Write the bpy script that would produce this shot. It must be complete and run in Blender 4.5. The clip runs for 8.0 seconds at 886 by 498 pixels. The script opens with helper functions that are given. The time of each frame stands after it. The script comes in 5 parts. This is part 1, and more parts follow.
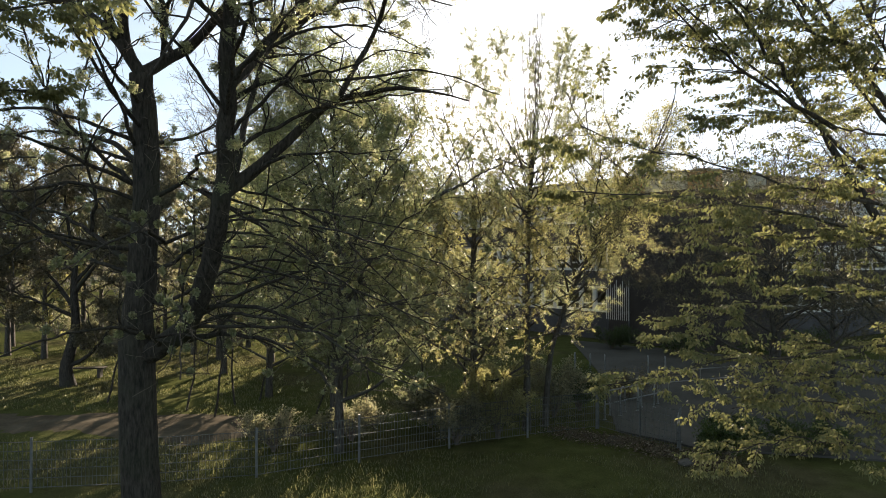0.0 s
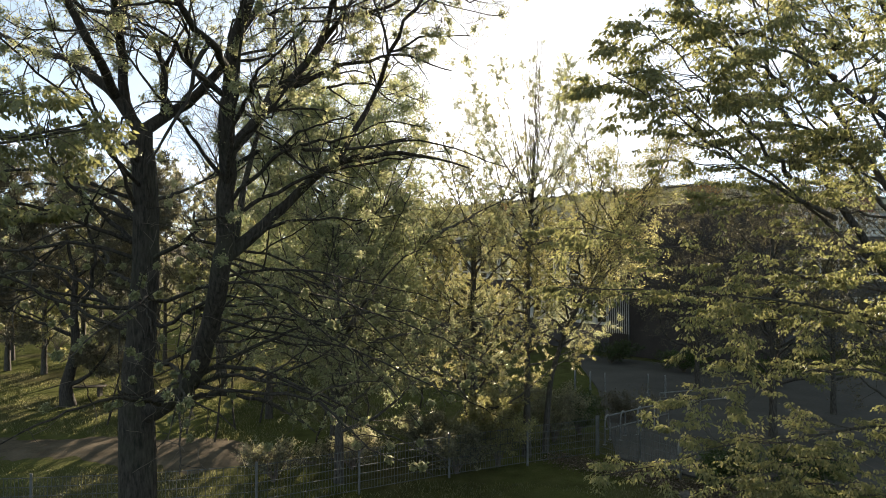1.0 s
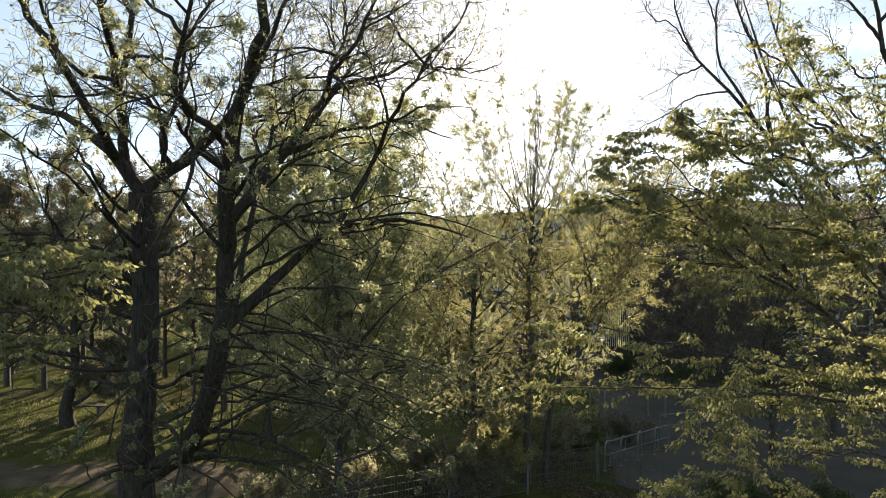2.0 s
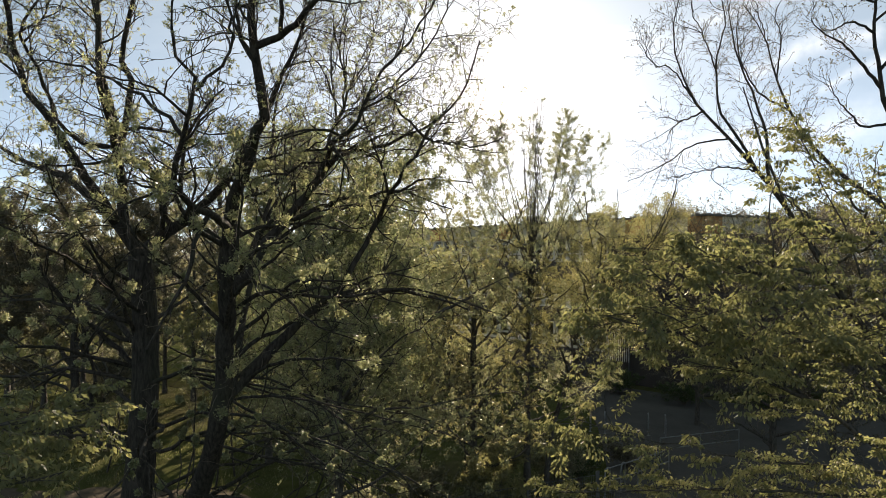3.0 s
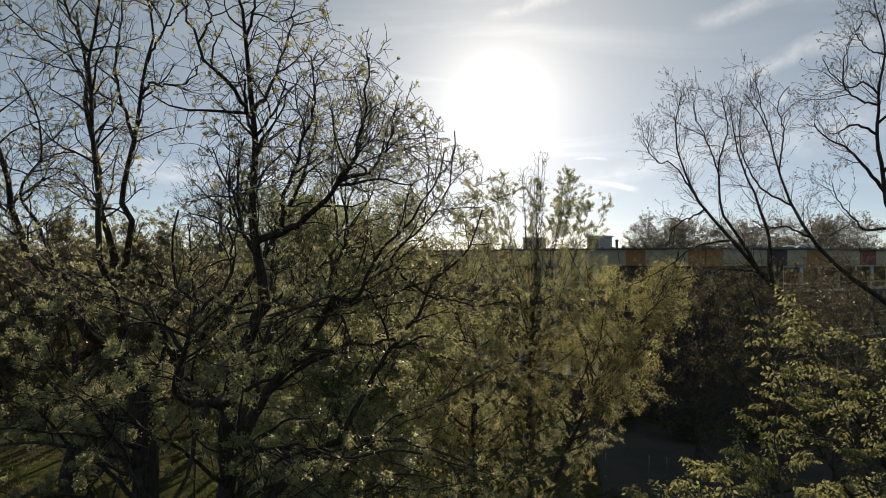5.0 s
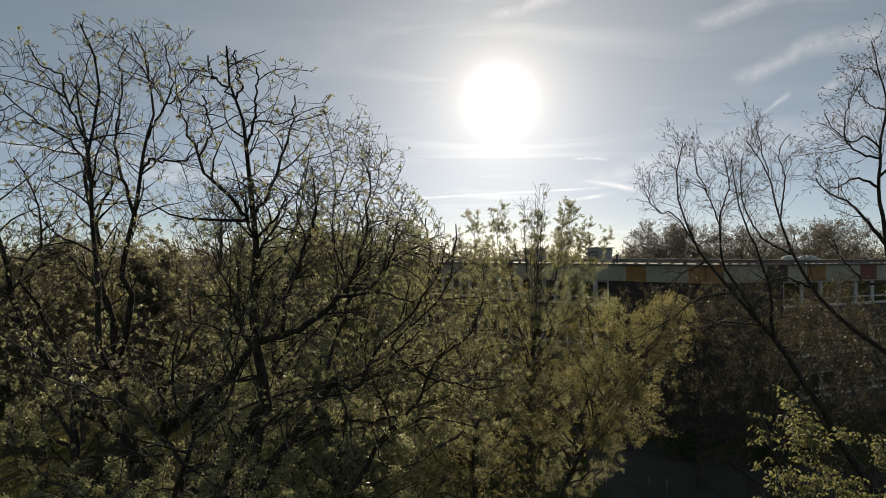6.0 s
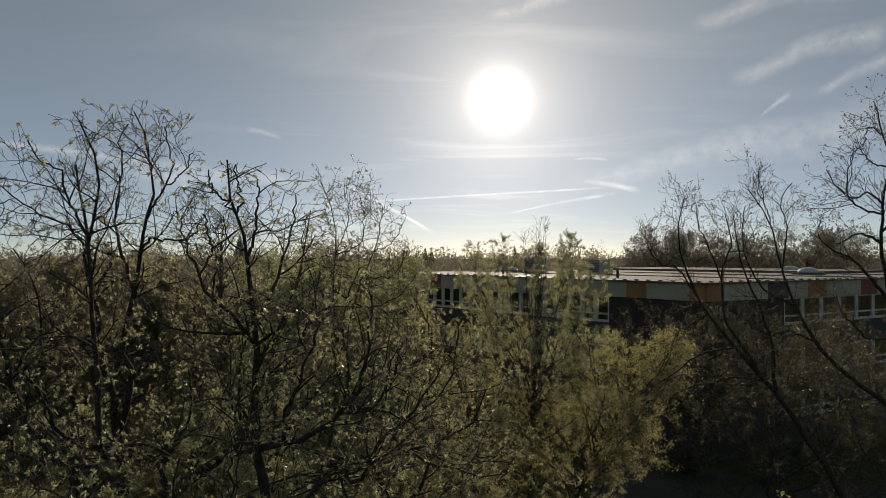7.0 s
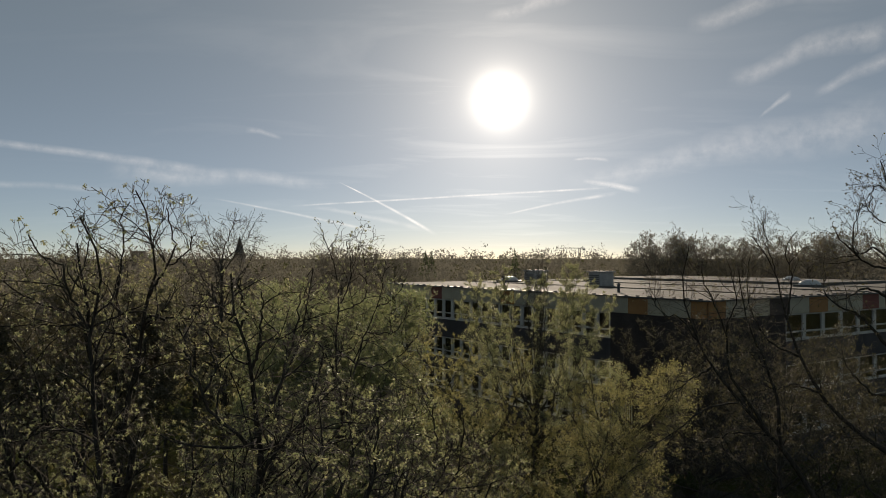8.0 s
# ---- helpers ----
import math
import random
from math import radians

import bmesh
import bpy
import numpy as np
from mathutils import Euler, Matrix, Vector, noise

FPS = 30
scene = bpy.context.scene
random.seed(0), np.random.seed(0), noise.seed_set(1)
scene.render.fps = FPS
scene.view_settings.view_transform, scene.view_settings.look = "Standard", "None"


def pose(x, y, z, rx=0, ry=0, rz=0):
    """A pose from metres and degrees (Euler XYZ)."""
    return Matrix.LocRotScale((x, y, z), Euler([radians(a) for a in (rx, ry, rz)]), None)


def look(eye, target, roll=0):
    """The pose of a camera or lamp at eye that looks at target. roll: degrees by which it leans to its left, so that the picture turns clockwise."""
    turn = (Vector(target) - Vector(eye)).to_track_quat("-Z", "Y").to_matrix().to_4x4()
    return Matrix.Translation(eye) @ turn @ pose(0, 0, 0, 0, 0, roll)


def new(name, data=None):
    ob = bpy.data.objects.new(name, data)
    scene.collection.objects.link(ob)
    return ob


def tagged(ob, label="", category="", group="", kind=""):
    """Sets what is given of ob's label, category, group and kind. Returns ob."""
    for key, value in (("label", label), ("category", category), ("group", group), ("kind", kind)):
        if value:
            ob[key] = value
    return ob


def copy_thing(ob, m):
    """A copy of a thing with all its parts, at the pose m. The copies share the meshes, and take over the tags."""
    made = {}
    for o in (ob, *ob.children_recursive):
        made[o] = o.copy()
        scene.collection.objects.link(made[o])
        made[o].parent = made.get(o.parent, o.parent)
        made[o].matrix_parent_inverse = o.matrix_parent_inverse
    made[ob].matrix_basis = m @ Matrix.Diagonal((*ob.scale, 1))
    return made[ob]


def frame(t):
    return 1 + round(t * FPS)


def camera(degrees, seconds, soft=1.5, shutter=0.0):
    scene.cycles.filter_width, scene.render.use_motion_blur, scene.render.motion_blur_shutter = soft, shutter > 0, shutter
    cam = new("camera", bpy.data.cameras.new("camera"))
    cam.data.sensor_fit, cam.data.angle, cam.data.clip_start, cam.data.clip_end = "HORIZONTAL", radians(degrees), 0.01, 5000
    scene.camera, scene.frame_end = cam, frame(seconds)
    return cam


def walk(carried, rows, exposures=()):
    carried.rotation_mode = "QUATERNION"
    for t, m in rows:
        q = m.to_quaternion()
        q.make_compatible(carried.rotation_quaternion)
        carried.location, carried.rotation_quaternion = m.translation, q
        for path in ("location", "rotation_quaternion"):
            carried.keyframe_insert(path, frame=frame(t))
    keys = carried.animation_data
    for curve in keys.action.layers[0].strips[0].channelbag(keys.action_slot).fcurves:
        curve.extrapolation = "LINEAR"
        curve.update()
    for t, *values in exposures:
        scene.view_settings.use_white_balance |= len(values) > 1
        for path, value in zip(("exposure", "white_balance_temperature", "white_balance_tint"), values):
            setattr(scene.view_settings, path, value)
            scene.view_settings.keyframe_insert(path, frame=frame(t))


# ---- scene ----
cam = camera(67.0, 8.0, soft=0.9)
PATH = [(0.0, 0, 0, 5.60), (0.5, 0, 0, 6.00), (1.0, 0, 0, 6.465), (1.5, 0, 0, 6.91), (3.0, 0, 0, 8.29), (3.5, 0, 0, 8.77),
        (4.0, -0.01, 0.01, 9.27), (4.5, -0.02, 0.02, 9.76), (6.0, -0.04, 0.04, 11.30), (6.5, -0.05, 0.05, 11.79),
        (7.0, -0.06, 0.07, 12.36), (7.5, -0.08, 0.10, 12.90), (8.0, -0.12, 0.14, 13.40)]
EXPOSURES = [(t, stops, 7080, 14) for t, stops in ((0.0, 1.94), (0.5, 2.18), (1.0, 2.06), (1.5, 2.08), (3.0, 1.40), (4.0, 1.00), (5.0, 0.58), (6.5, 0.22), (8.0, 0.0))]
walk(cam, [(t, pose(x, y, z, 90.68, 0, 0)) for t, x, y, z in PATH], EXPOSURES)

# ---- world and sun ----
SUN_AZ, SUN_EL = radians(4.88), radians(13.2)
SUN_DIR = Vector((math.sin(SUN_AZ) * math.cos(SUN_EL), math.cos(SUN_AZ) * math.cos(SUN_EL), math.sin(SUN_EL)))


def make_world():
    w = bpy.data.worlds.new("sky")
    scene.world = w
    w.use_nodes = True
    nt = w.node_tree
    nt.nodes.clear()
    N, Lk = nt.nodes.new, nt.links.new

    def op(kind, a, b=None, clamp=False):
        n = N("ShaderNodeMath")
        n.operation, n.use_clamp = kind, clamp
        for i, v in enumerate((a, b)):
            if v is None:
                continue
            if isinstance(v, (int, float)):
                n.inputs[i].default_value = v
            else:
                Lk(v, n.inputs[i])
        return n.outputs[0]

    sky = N("ShaderNodeTexSky")
    sky.sky_type, sky.sun_disc = "NISHITA", False
    sky.sun_elevation, sky.sun_rotation = SUN_EL, SUN_AZ
    sky.air_density, sky.dust_density, sky.ozone_density = 0.45, 0.05, 1.0
    tc = N("ShaderNodeTexCoord")
    dot = N("ShaderNodeVectorMath")
    dot.operation = "DOT_PRODUCT"
    Lk(tc.outputs["Generated"], dot.inputs[0])
    dot.inputs[1].default_value = SUN_DIR
    ang = op("ARCCOSINE", op("MINIMUM", dot.outputs["Value"], 0.999999))
    # thin cirrus, drawn out in streaks on a sheet high above the ground
    sep = N("ShaderNodeSeparateXYZ")
    Lk(tc.outputs["Generated"], sep.inputs[0])
    zz = op("ADD", op("MAXIMUM", sep.outputs["Z"], 0.0), 0.08)
    comb = N("ShaderNodeCombineXYZ")
    Lk(op("DIVIDE", sep.outputs["X"], zz), comb.inputs[0])
    Lk(op("DIVIDE", sep.outputs["Y"], zz), comb.inputs[1])
    mp = N("ShaderNodeMapping")
    mp.inputs["Rotation"].default_value = (0, 0, radians(38))
    mp.inputs["Scale"].default_value = (0.8, 1.7, 1)
    mp.inputs["Location"].default_value = (1.3, 0.4, 0)
    Lk(comb.outputs[0], mp.inputs[0])
    nz = N("ShaderNodeTexNoise")
    nz.inputs["Scale"].default_value, nz.inputs["Detail"].default_value = 1.0, 7.0
    nz.inputs["Roughness"].default_value, nz.inputs["Distortion"].default_value = 0.55, 0.7
    Lk(mp.outputs[0], nz.inputs["Vector"])
    cl = op("MULTIPLY", op("SUBTRACT", nz.outputs["Fac"], 0.52, True), 3.6, True)
    glow = op("MULTIPLY", op("EXPONENT", op("MULTIPLY", ang, -9.0)), 1.0)
    cloud_v = op("MULTIPLY", cl, op("ADD", op("MULTIPLY", glow, 0.5), CLOUD))
    # forward scatter round the sun
    core = op("MULTIPLY", op("EXPONENT", op("MULTIPLY", op("POWER", op("DIVIDE", ang, 0.031), 2.0), -1.0)), SUN_CORE)
    core = op("ADD", core, op("MULTIPLY", op("EXPONENT", op("MULTIPLY", ang, -16.0)), 0.42))
    halo = op("ADD", op("MULTIPLY", op("EXPONENT", op("MULTIPLY", ang, -7.0)), SUN_HALO),
              op("MULTIPLY", op("EXPONENT", op("MULTIPLY", ang, -1.6)), SUN_WIDE))
    low = op("MULTIPLY", op("EXPONENT", op("MULTIPLY", op("ABSOLUTE", sep.outputs["Z"]), -5.0)), HORIZON)
    tot = op("ADD", op("ADD", core, halo), cloud_v)
    b1, b2, add = N("ShaderNodeBackground"), N("ShaderNodeBackground"), N("ShaderNodeAddShader")
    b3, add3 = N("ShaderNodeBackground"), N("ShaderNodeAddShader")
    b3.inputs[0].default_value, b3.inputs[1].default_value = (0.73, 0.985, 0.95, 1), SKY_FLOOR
    b4, add4 = N("ShaderNodeBackground"), N("ShaderNodeAddShader")
    b4.inputs[0].default_value = (0.95, 0.92, 1.0, 1)
    Lk(low, b4.inputs[1])
    Lk(sky.outputs[0], b1.inputs[0])
    b1.inputs[1].default_value = SKY
    b2.inputs[0].default_value = (1.0, 0.955, 0.86, 1)
    Lk(tot, b2.inputs[1])
    Lk(b1.outputs[0], add.inputs[0])
    Lk(b2.outputs[0], add.inputs[1])
    out = N("ShaderNodeOutputWorld")
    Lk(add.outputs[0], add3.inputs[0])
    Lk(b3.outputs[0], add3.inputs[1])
    Lk(add3.outputs[0], add4.inputs[0])
    Lk(b4.outputs[0], add4.inputs[1])
    Lk(add4.outputs[0], out.inputs[0])


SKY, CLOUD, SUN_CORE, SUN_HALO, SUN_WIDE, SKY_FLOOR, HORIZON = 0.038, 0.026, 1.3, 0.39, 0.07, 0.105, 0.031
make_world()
sun_data = bpy.data.lights.new("sun", "SUN")
sun_data.energy, sun_data.angle, sun_data.color = 5.0, radians(0.55), (1.0, 0.90, 0.74)
sun_lamp = new("sun", sun_data)
SHADE_EL = radians(15.4)
sun_lamp.matrix_world = look(Vector((math.sin(SUN_AZ) * math.cos(SHADE_EL), math.cos(SUN_AZ) * math.cos(SHADE_EL), math.sin(SHADE_EL))) * 200, (0, 0, 0))


# ---- materials ----
def material(name, build, rough=0.8, metal=0.0):
    m = bpy.data.materials.new(name)
    m.use_nodes = True
    nt = m.node_tree
    b = nt.nodes["Principled BSDF"]
    b.inputs["Roughness"].default_value, b.inputs["Metallic"].default_value = rough, metal
    b.inputs["Specular IOR Level"].default_value = 0.0 if rough > 0.92 else 0.08 if rough > 0.75 else 0.5
    build(nt, b)
    return m


def coords(nt, scale=(1, 1, 1)):
    t, mp = nt.nodes.new("ShaderNodeTexCoord"), nt.nodes.new("ShaderNodeMapping")
    mp.inputs["Scale"].default_value = scale
    nt.links.new(t.outputs["Object"], mp.inputs[0])
    return mp.outputs[0]


def noise_tex(nt, vec, scale, detail=4.0, rough=0.55):
    n = nt.nodes.new("ShaderNodeTexNoise")
    n.inputs["Scale"].default_value, n.inputs["Detail"].default_value, n.inputs["Roughness"].default_value = scale, detail, rough
    nt.links.new(vec, n.inputs["Vector"])
    return n.outputs["Fac"]


def ramp(nt, fac, stops):
    r = nt.nodes.new("ShaderNodeValToRGB")
    e = r.color_ramp.elements
    while len(e) < len(stops):
        e.new(0.5)
    for el, (p, c) in zip(e, stops):
        el.position, el.color = p, (*c, 1)
    nt.links.new(fac, r.inputs[0])
    return r.outputs[0]


def mixc(nt, fac, a, b, blend="MIX"):
    n = nt.nodes.new("ShaderNodeMix")
    n.data_type, n.blend_type = "RGBA", blend
    for s, v in ((n.inputs[0], fac), (n.inputs[6], a), (n.inputs[7], b)):
        if isinstance(v, (int, float)):
            s.default_value = v
        elif isinstance(v, tuple):
            s.default_value = (*v, 1)
        else:
            nt.links.new(v, s)
    return n.outputs[2]


def bump(nt, b, fac, strength, dist):
    n = nt.nodes.new("ShaderNodeBump")
    n.inputs["Strength"].default_value, n.inputs["Distance"].default_value = strength, dist
    nt.links.new(fac, n.inputs["Height"])
    nt.links.new(n.outputs[0], b.inputs["Normal"])


def plain(name, dark, light, scale=3.0, rough=0.8, metal=0.0, relief=0.3, dist=0.01, stretch=(1, 1, 1), per_object=0.0):
    def build(nt, b):
        v = coords(nt, stretch)
        big, fine = noise_tex(nt, v, scale, 3.0), noise_tex(nt, v, scale * 14, 5.0)
        c = mixc(nt, 0.35, ramp(nt, big, [(0.3, dark), (0.7, light)]), ramp(nt, fine, [(0.3, dark), (0.7, light)]))
        if per_object:
            oi = nt.nodes.new("ShaderNodeObjectInfo")
            c = mixc(nt, per_object, c, ramp(nt, oi.outputs["Random"], [(0.0, tuple(0.55 * x for x in dark)), (1.0, tuple(min(1, 1.25 * x) for x in light))]))
        nt.links.new(c, b.inputs["Base Color"])
        bump(nt, b, fine, relief, dist)
    return material(name, build, rough, metal)


def leaf_material(name, stops, through_stops, share=0.5, rough=0.45):
    m = bpy.data.materials.new(name)
    m.use_nodes = True
    nt = m.node_tree
    b = nt.nodes["Principled BSDF"]
    b.inputs["Roughness"].default_value = rough
    b.inputs["Specular IOR Level"].default_value = 0.36
    g = nt.nodes.new("ShaderNodeNewGeometry")
    nt.links.new(ramp(nt, g.outputs["Random Per Island"], stops), b.inputs["Base Color"])
    tr = nt.nodes.new("ShaderNodeBsdfTranslucent")
    nt.links.new(ramp(nt, g.outputs["Random Per Island"], through_stops), tr.inputs[0])
    mx = nt.nodes.new("ShaderNodeMixShader")
    mx.inputs[0].default_value = share
    nt.links.new(b.outputs[0], mx.inputs[1])
    nt.links.new(tr.outputs[0], mx.inputs[2])
    nt.links.new(mx.outputs[0], nt.nodes["Material Output"].inputs[0])
    return m


def bark_build(dark, light, moss):
    def build(nt, b):
        v = coords(nt, (1, 1, 0.22))
        ridge = noise_tex(nt, v, 26, 5.0, 0.65)
        big = noise_tex(nt, coords(nt), 1.3, 3.0)
        c = ramp(nt, ridge, [(0.35, dark), (0.68, light)])
        c = mixc(nt, ramp(nt, big, [(0.5, (0, 0, 0)), (0.75, (0.6, 0.6, 0.6))]), c, moss)
        nt.links.new(c, b.inputs["Base Color"])
        bump(nt, b, ridge, 0.8, 0.02)
    return build


BARK = material("oak_bark", bark_build((0.022, 0.020, 0.018), (0.076, 0.066, 0.056), (0.045, 0.050, 0.032)), 0.9)
BARK_GREY = material("grey_bark", bark_build((0.035, 0.031, 0.027), (0.11, 0.10, 0.088), (0.06, 0.068, 0.045)), 0.85)
TWIG = plain("twig_bark", (0.075, 0.062, 0.051), (0.185, 0.155, 0.128), 8.0, 0.8)
TWIG_PALE = plain("pale_twig_bark", (0.05, 0.04, 0.032), (0.14, 0.115, 0.09), 8.0, 0.75)
# twig bark paled to stand in for haze before the skyline crowns
TWIG_HAZED = plain("haze_pale_twig", (0.12, 0.105, 0.085), (0.26, 0.225, 0.18), 4.0, 0.85)
LEAF_OAK = leaf_material("young_oak_leaf", [(0, (0.108, 0.121, 0.074)), (0.6, (0.187, 0.203, 0.119)), (1, (0.198, 0.185, 0.124))],
                         [(0, (0.235, 0.247, 0.124)), (0.7, (0.487, 0.503, 0.237)), (1, (0.478, 0.421, 0.246))], 0.48, 0.42)
LEAF_MAPLE = leaf_material("young_maple_leaf", [(0, (0.122, 0.128, 0.065)), (1, (0.192, 0.191, 0.100))],
                           [(0, (0.159, 0.167, 0.065)), (1, (0.310, 0.297, 0.114))], 0.50, 0.6)
LEAF_LINDEN = leaf_material("young_linden_leaf", [(0, (0.093, 0.112, 0.067)), (1, (0.176, 0.196, 0.119))],
                            [(0, (0.215, 0.250, 0.113)), (1, (0.411, 0.437, 0.200))], 0.46, 0.5)
LEAF_HORNBEAM = leaf_material("young_hornbeam_leaf", [(0, (0.114, 0.112, 0.059)), (1, (0.209, 0.198, 0.102))],
                              [(0, (0.240, 0.229, 0.092)), (1, (0.491, 0.447, 0.176))], 0.47, 0.5)
LEAF_WOOD = leaf_material("woodland_leaf", [(0, (0.085, 0.086, 0.066)), (1, (0.18, 0.175, 0.13))],
                          [(0, (0.18, 0.178, 0.10)), (1, (0.44, 0.41, 0.215))], 0.46, 0.5)
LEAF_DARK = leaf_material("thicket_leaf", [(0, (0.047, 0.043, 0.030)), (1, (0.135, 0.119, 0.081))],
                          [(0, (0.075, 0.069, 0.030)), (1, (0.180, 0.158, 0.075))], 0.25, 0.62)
# far leaves greyed and browned: the haze of distance is put into their colour
LEAF_HAZED = leaf_material("haze_grey_leaf", [(0, (0.112, 0.101, 0.084)), (1, (0.168, 0.150, 0.122))],
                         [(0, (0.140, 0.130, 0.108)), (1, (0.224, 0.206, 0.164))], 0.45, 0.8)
LEAF_EVERGREEN = leaf_material("evergreen_leaf", [(0, (0.02, 0.035, 0.012)), (1, (0.05, 0.07, 0.02))],
                               [(0, (0.04, 0.07, 0.015)), (1, (0.10, 0.14, 0.02))], 0.3, 0.35)
BUD = leaf_material("opening_bud", [(0, (0.10, 0.075, 0.045)), (1, (0.17, 0.15, 0.07))], [(0, (0.16, 0.12, 0.06)), (1, (0.26, 0.24, 0.08))], 0.35)


LITTER = leaf_material("dry_leaf", [(0, (0.05, 0.038, 0.026)), (0.8, (0.12, 0.09, 0.062)), (1, (0.26, 0.22, 0.17))], [(0, (0.05, 0.035, 0.02)), (1, (0.14, 0.10, 0.06))], 0.15, 0.8)


def ground_build(nt, b):
    v = coords(nt)
    big, mid, fine = noise_tex(nt, v, 0.18, 4.0), noise_tex(nt, v, 1.6, 5.0), noise_tex(nt, v, 28.0, 4.0)
    grass = ramp(nt, mid, [(0.25, (0.032, 0.036, 0.014)), (0.55, (0.062, 0.070, 0.025)), (0.8, (0.10, 0.095, 0.042))])
    soil = ramp(nt, mid, [(0.3, (0.045, 0.036, 0.026)), (0.7, (0.095, 0.075, 0.052))])
    c = mixc(nt, ramp(nt, big, [(0.46, (0, 0, 0)), (0.62, (0.85, 0.85, 0.85))]), grass, soil)
    c = mixc(nt, 0.35, c, ramp(nt, fine, [(0.3, (0.02, 0.024, 0.01)), (0.7, (0.13, 0.13, 0.05))]))
    nt.links.new(c, b.inputs["Base Color"])
    bump(nt, b, fine, 0.7, 0.05)


GROUND = material("meadow_ground", ground_build, 0.95)
SOIL = plain("bare_soil", (0.05, 0.042, 0.032), (0.12, 0.10, 0.076), 1.2, 0.95, relief=0.6, dist=0.03)
ASPHALT = plain("asphalt", (0.052, 0.050, 0.047), (0.088, 0.083, 0.076), 0.5, 0.85, relief=0.5, dist=0.01)
GRASS_BLADE = leaf_material("grass_blade", [(0, (0.06, 0.062, 0.034)), (1, (0.13, 0.125, 0.066))], [(0, (0.11, 0.115, 0.05)), (1, (0.26, 0.245, 0.10))], 0.42)
STEEL = plain("galvanised_steel", (0.12, 0.125, 0.125), (0.21, 0.215, 0.215), 6.0, 0.5, 0.7, 0.1, 0.002)
WIRE = plain("dull_wire", (0.07, 0.075, 0.072), (0.13, 0.135, 0.13), 6.0, 0.85, 0.25, 0.1, 0.002)
BRICK = plain("dark_brick_wall", (0.040, 0.035, 0.033), (0.076, 0.064, 0.059), 0.8, 0.9, relief=0.5, dist=0.01)
SPANDREL = plain("grey_spandrel", (0.055, 0.053, 0.055), (0.095, 0.09, 0.092), 0.8, 0.8)
PANEL_WHITE = plain("white_fascia", (0.31, 0.285, 0.215), (0.43, 0.395, 0.30), 0.9, 0.7, per_object=0.15)
PANEL_ORANGE = plain("orange_fascia", (0.25, 0.12, 0.04), (0.35, 0.175, 0.06), 0.9, 0.7)
PANEL_RED = plain("red_fascia", (0.15, 0.045, 0.035), (0.22, 0.07, 0.055), 0.9, 0.7)
PANEL_BROWN = plain("brown_fascia", (0.04, 0.028, 0.024), (0.075, 0.05, 0.042), 0.9, 0.7)
FRAME_WHITE = plain("white_window_paint", (0.38, 0.375, 0.35), (0.50, 0.49, 0.46), 1.5, 0.5)
SLAT_GREY = plain("weathered_pale_slat", (0.26, 0.26, 0.25), (0.42, 0.41, 0.39), 2.0, 0.7)
ROOF_FELT = plain("weathered_roof_felt", (0.085, 0.08, 0.074), (0.16, 0.15, 0.14), 0.35, 0.9, relief=0.5, dist=0.02)
ROOF_EDGE = plain("dark_roof_edge", (0.07, 0.068, 0.066), (0.13, 0.125, 0.12), 1.5, 0.55, 0.3)
DOME = plain("clouded_skylight", (0.34, 0.35, 0.36), (0.48, 0.49, 0.49), 2.0, 0.3)
DARK_METAL = plain("dark_metal", (0.05, 0.05, 0.052), (0.10, 0.10, 0.10), 3.0, 0.5, 0.4)
BENCH_WOOD = plain("weathered_bench_wood", (0.035, 0.028, 0.02), (0.08, 0.065, 0.048), 5.0, 0.8, stretch=(0.3, 4, 4))
STONE = plain("grey_stone", (0.05, 0.046, 0.04), (0.11, 0.10, 0.09), 4.0, 0.9, relief=0.6, dist=0.02)
FAR_STONE = plain("far_building_wall", (0.10, 0.09, 0.085), (0.17, 0.155, 0.145), 0.2, 0.9)
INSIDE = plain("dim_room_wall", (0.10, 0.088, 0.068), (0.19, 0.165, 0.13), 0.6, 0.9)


def glass_build(nt, b):
    b.inputs["Base Color"].default_value = (0.9, 0.93, 0.93, 1)
    b.inputs["Transmission Weight"].default_value = 1.0
    b.inputs["IOR"].default_value = 1.45


GLASS = material("window_glass", glass_build, 0.03)


# ---- mesh helpers ----
def part(name, bm, mat, parent=None, label=""):
    me = bpy.data.meshes.new(name)
    bmesh.ops.recalc_face_normals(bm, faces=bm.faces)
    bm.to_mesh(me)
    bm.free()
    me.materials.append(mat)
    ob = new(name, me)
    ob.parent = parent
    return tagged(ob, label)


def add_box(bm, size, m, bev=0.0):
    r = bmesh.ops.create_cube(bm, size=1.0, matrix=m @ Matrix.Diagonal((*size, 1)))
    if bev:
        es = list({e for v in r["verts"] for e in v.link_edges})
        bmesh.ops.bevel(bm, geom=es, offset=bev, segments=1, affect="EDGES")


def box(size, m=None, bev=0.0):
    bm = bmesh.new()
    add_box(bm, size, m or Matrix(), bev)
    return bm


def raw_mesh(name, verts, faces, mat, parent=None, smooth=False, label="", kind=""):
    """One mesh object out of vertex rows and faces that all have as many corners."""
    me = bpy.data.meshes.new(name)
    n, k = faces.shape
    me.vertices.add(len(verts))
    me.vertices.foreach_set("co", np.ascontiguousarray(verts, dtype=np.float32).ravel())
    me.loops.add(n * k)
    me.loops.foreach_set("vertex_index", np.ascontiguousarray(faces, dtype=np.int32).ravel())
    me.polygons.add(n)
    me.polygons.foreach_set("loop_start", np.arange(0, n * k, k, dtype=np.int32))
    if smooth:
        me.polygons.foreach_set("use_smooth", np.ones(n, dtype=bool))
    me.update(calc_edges=True)
    me.materials.append(mat)
    ob = new(name, me)
    ob.parent = parent
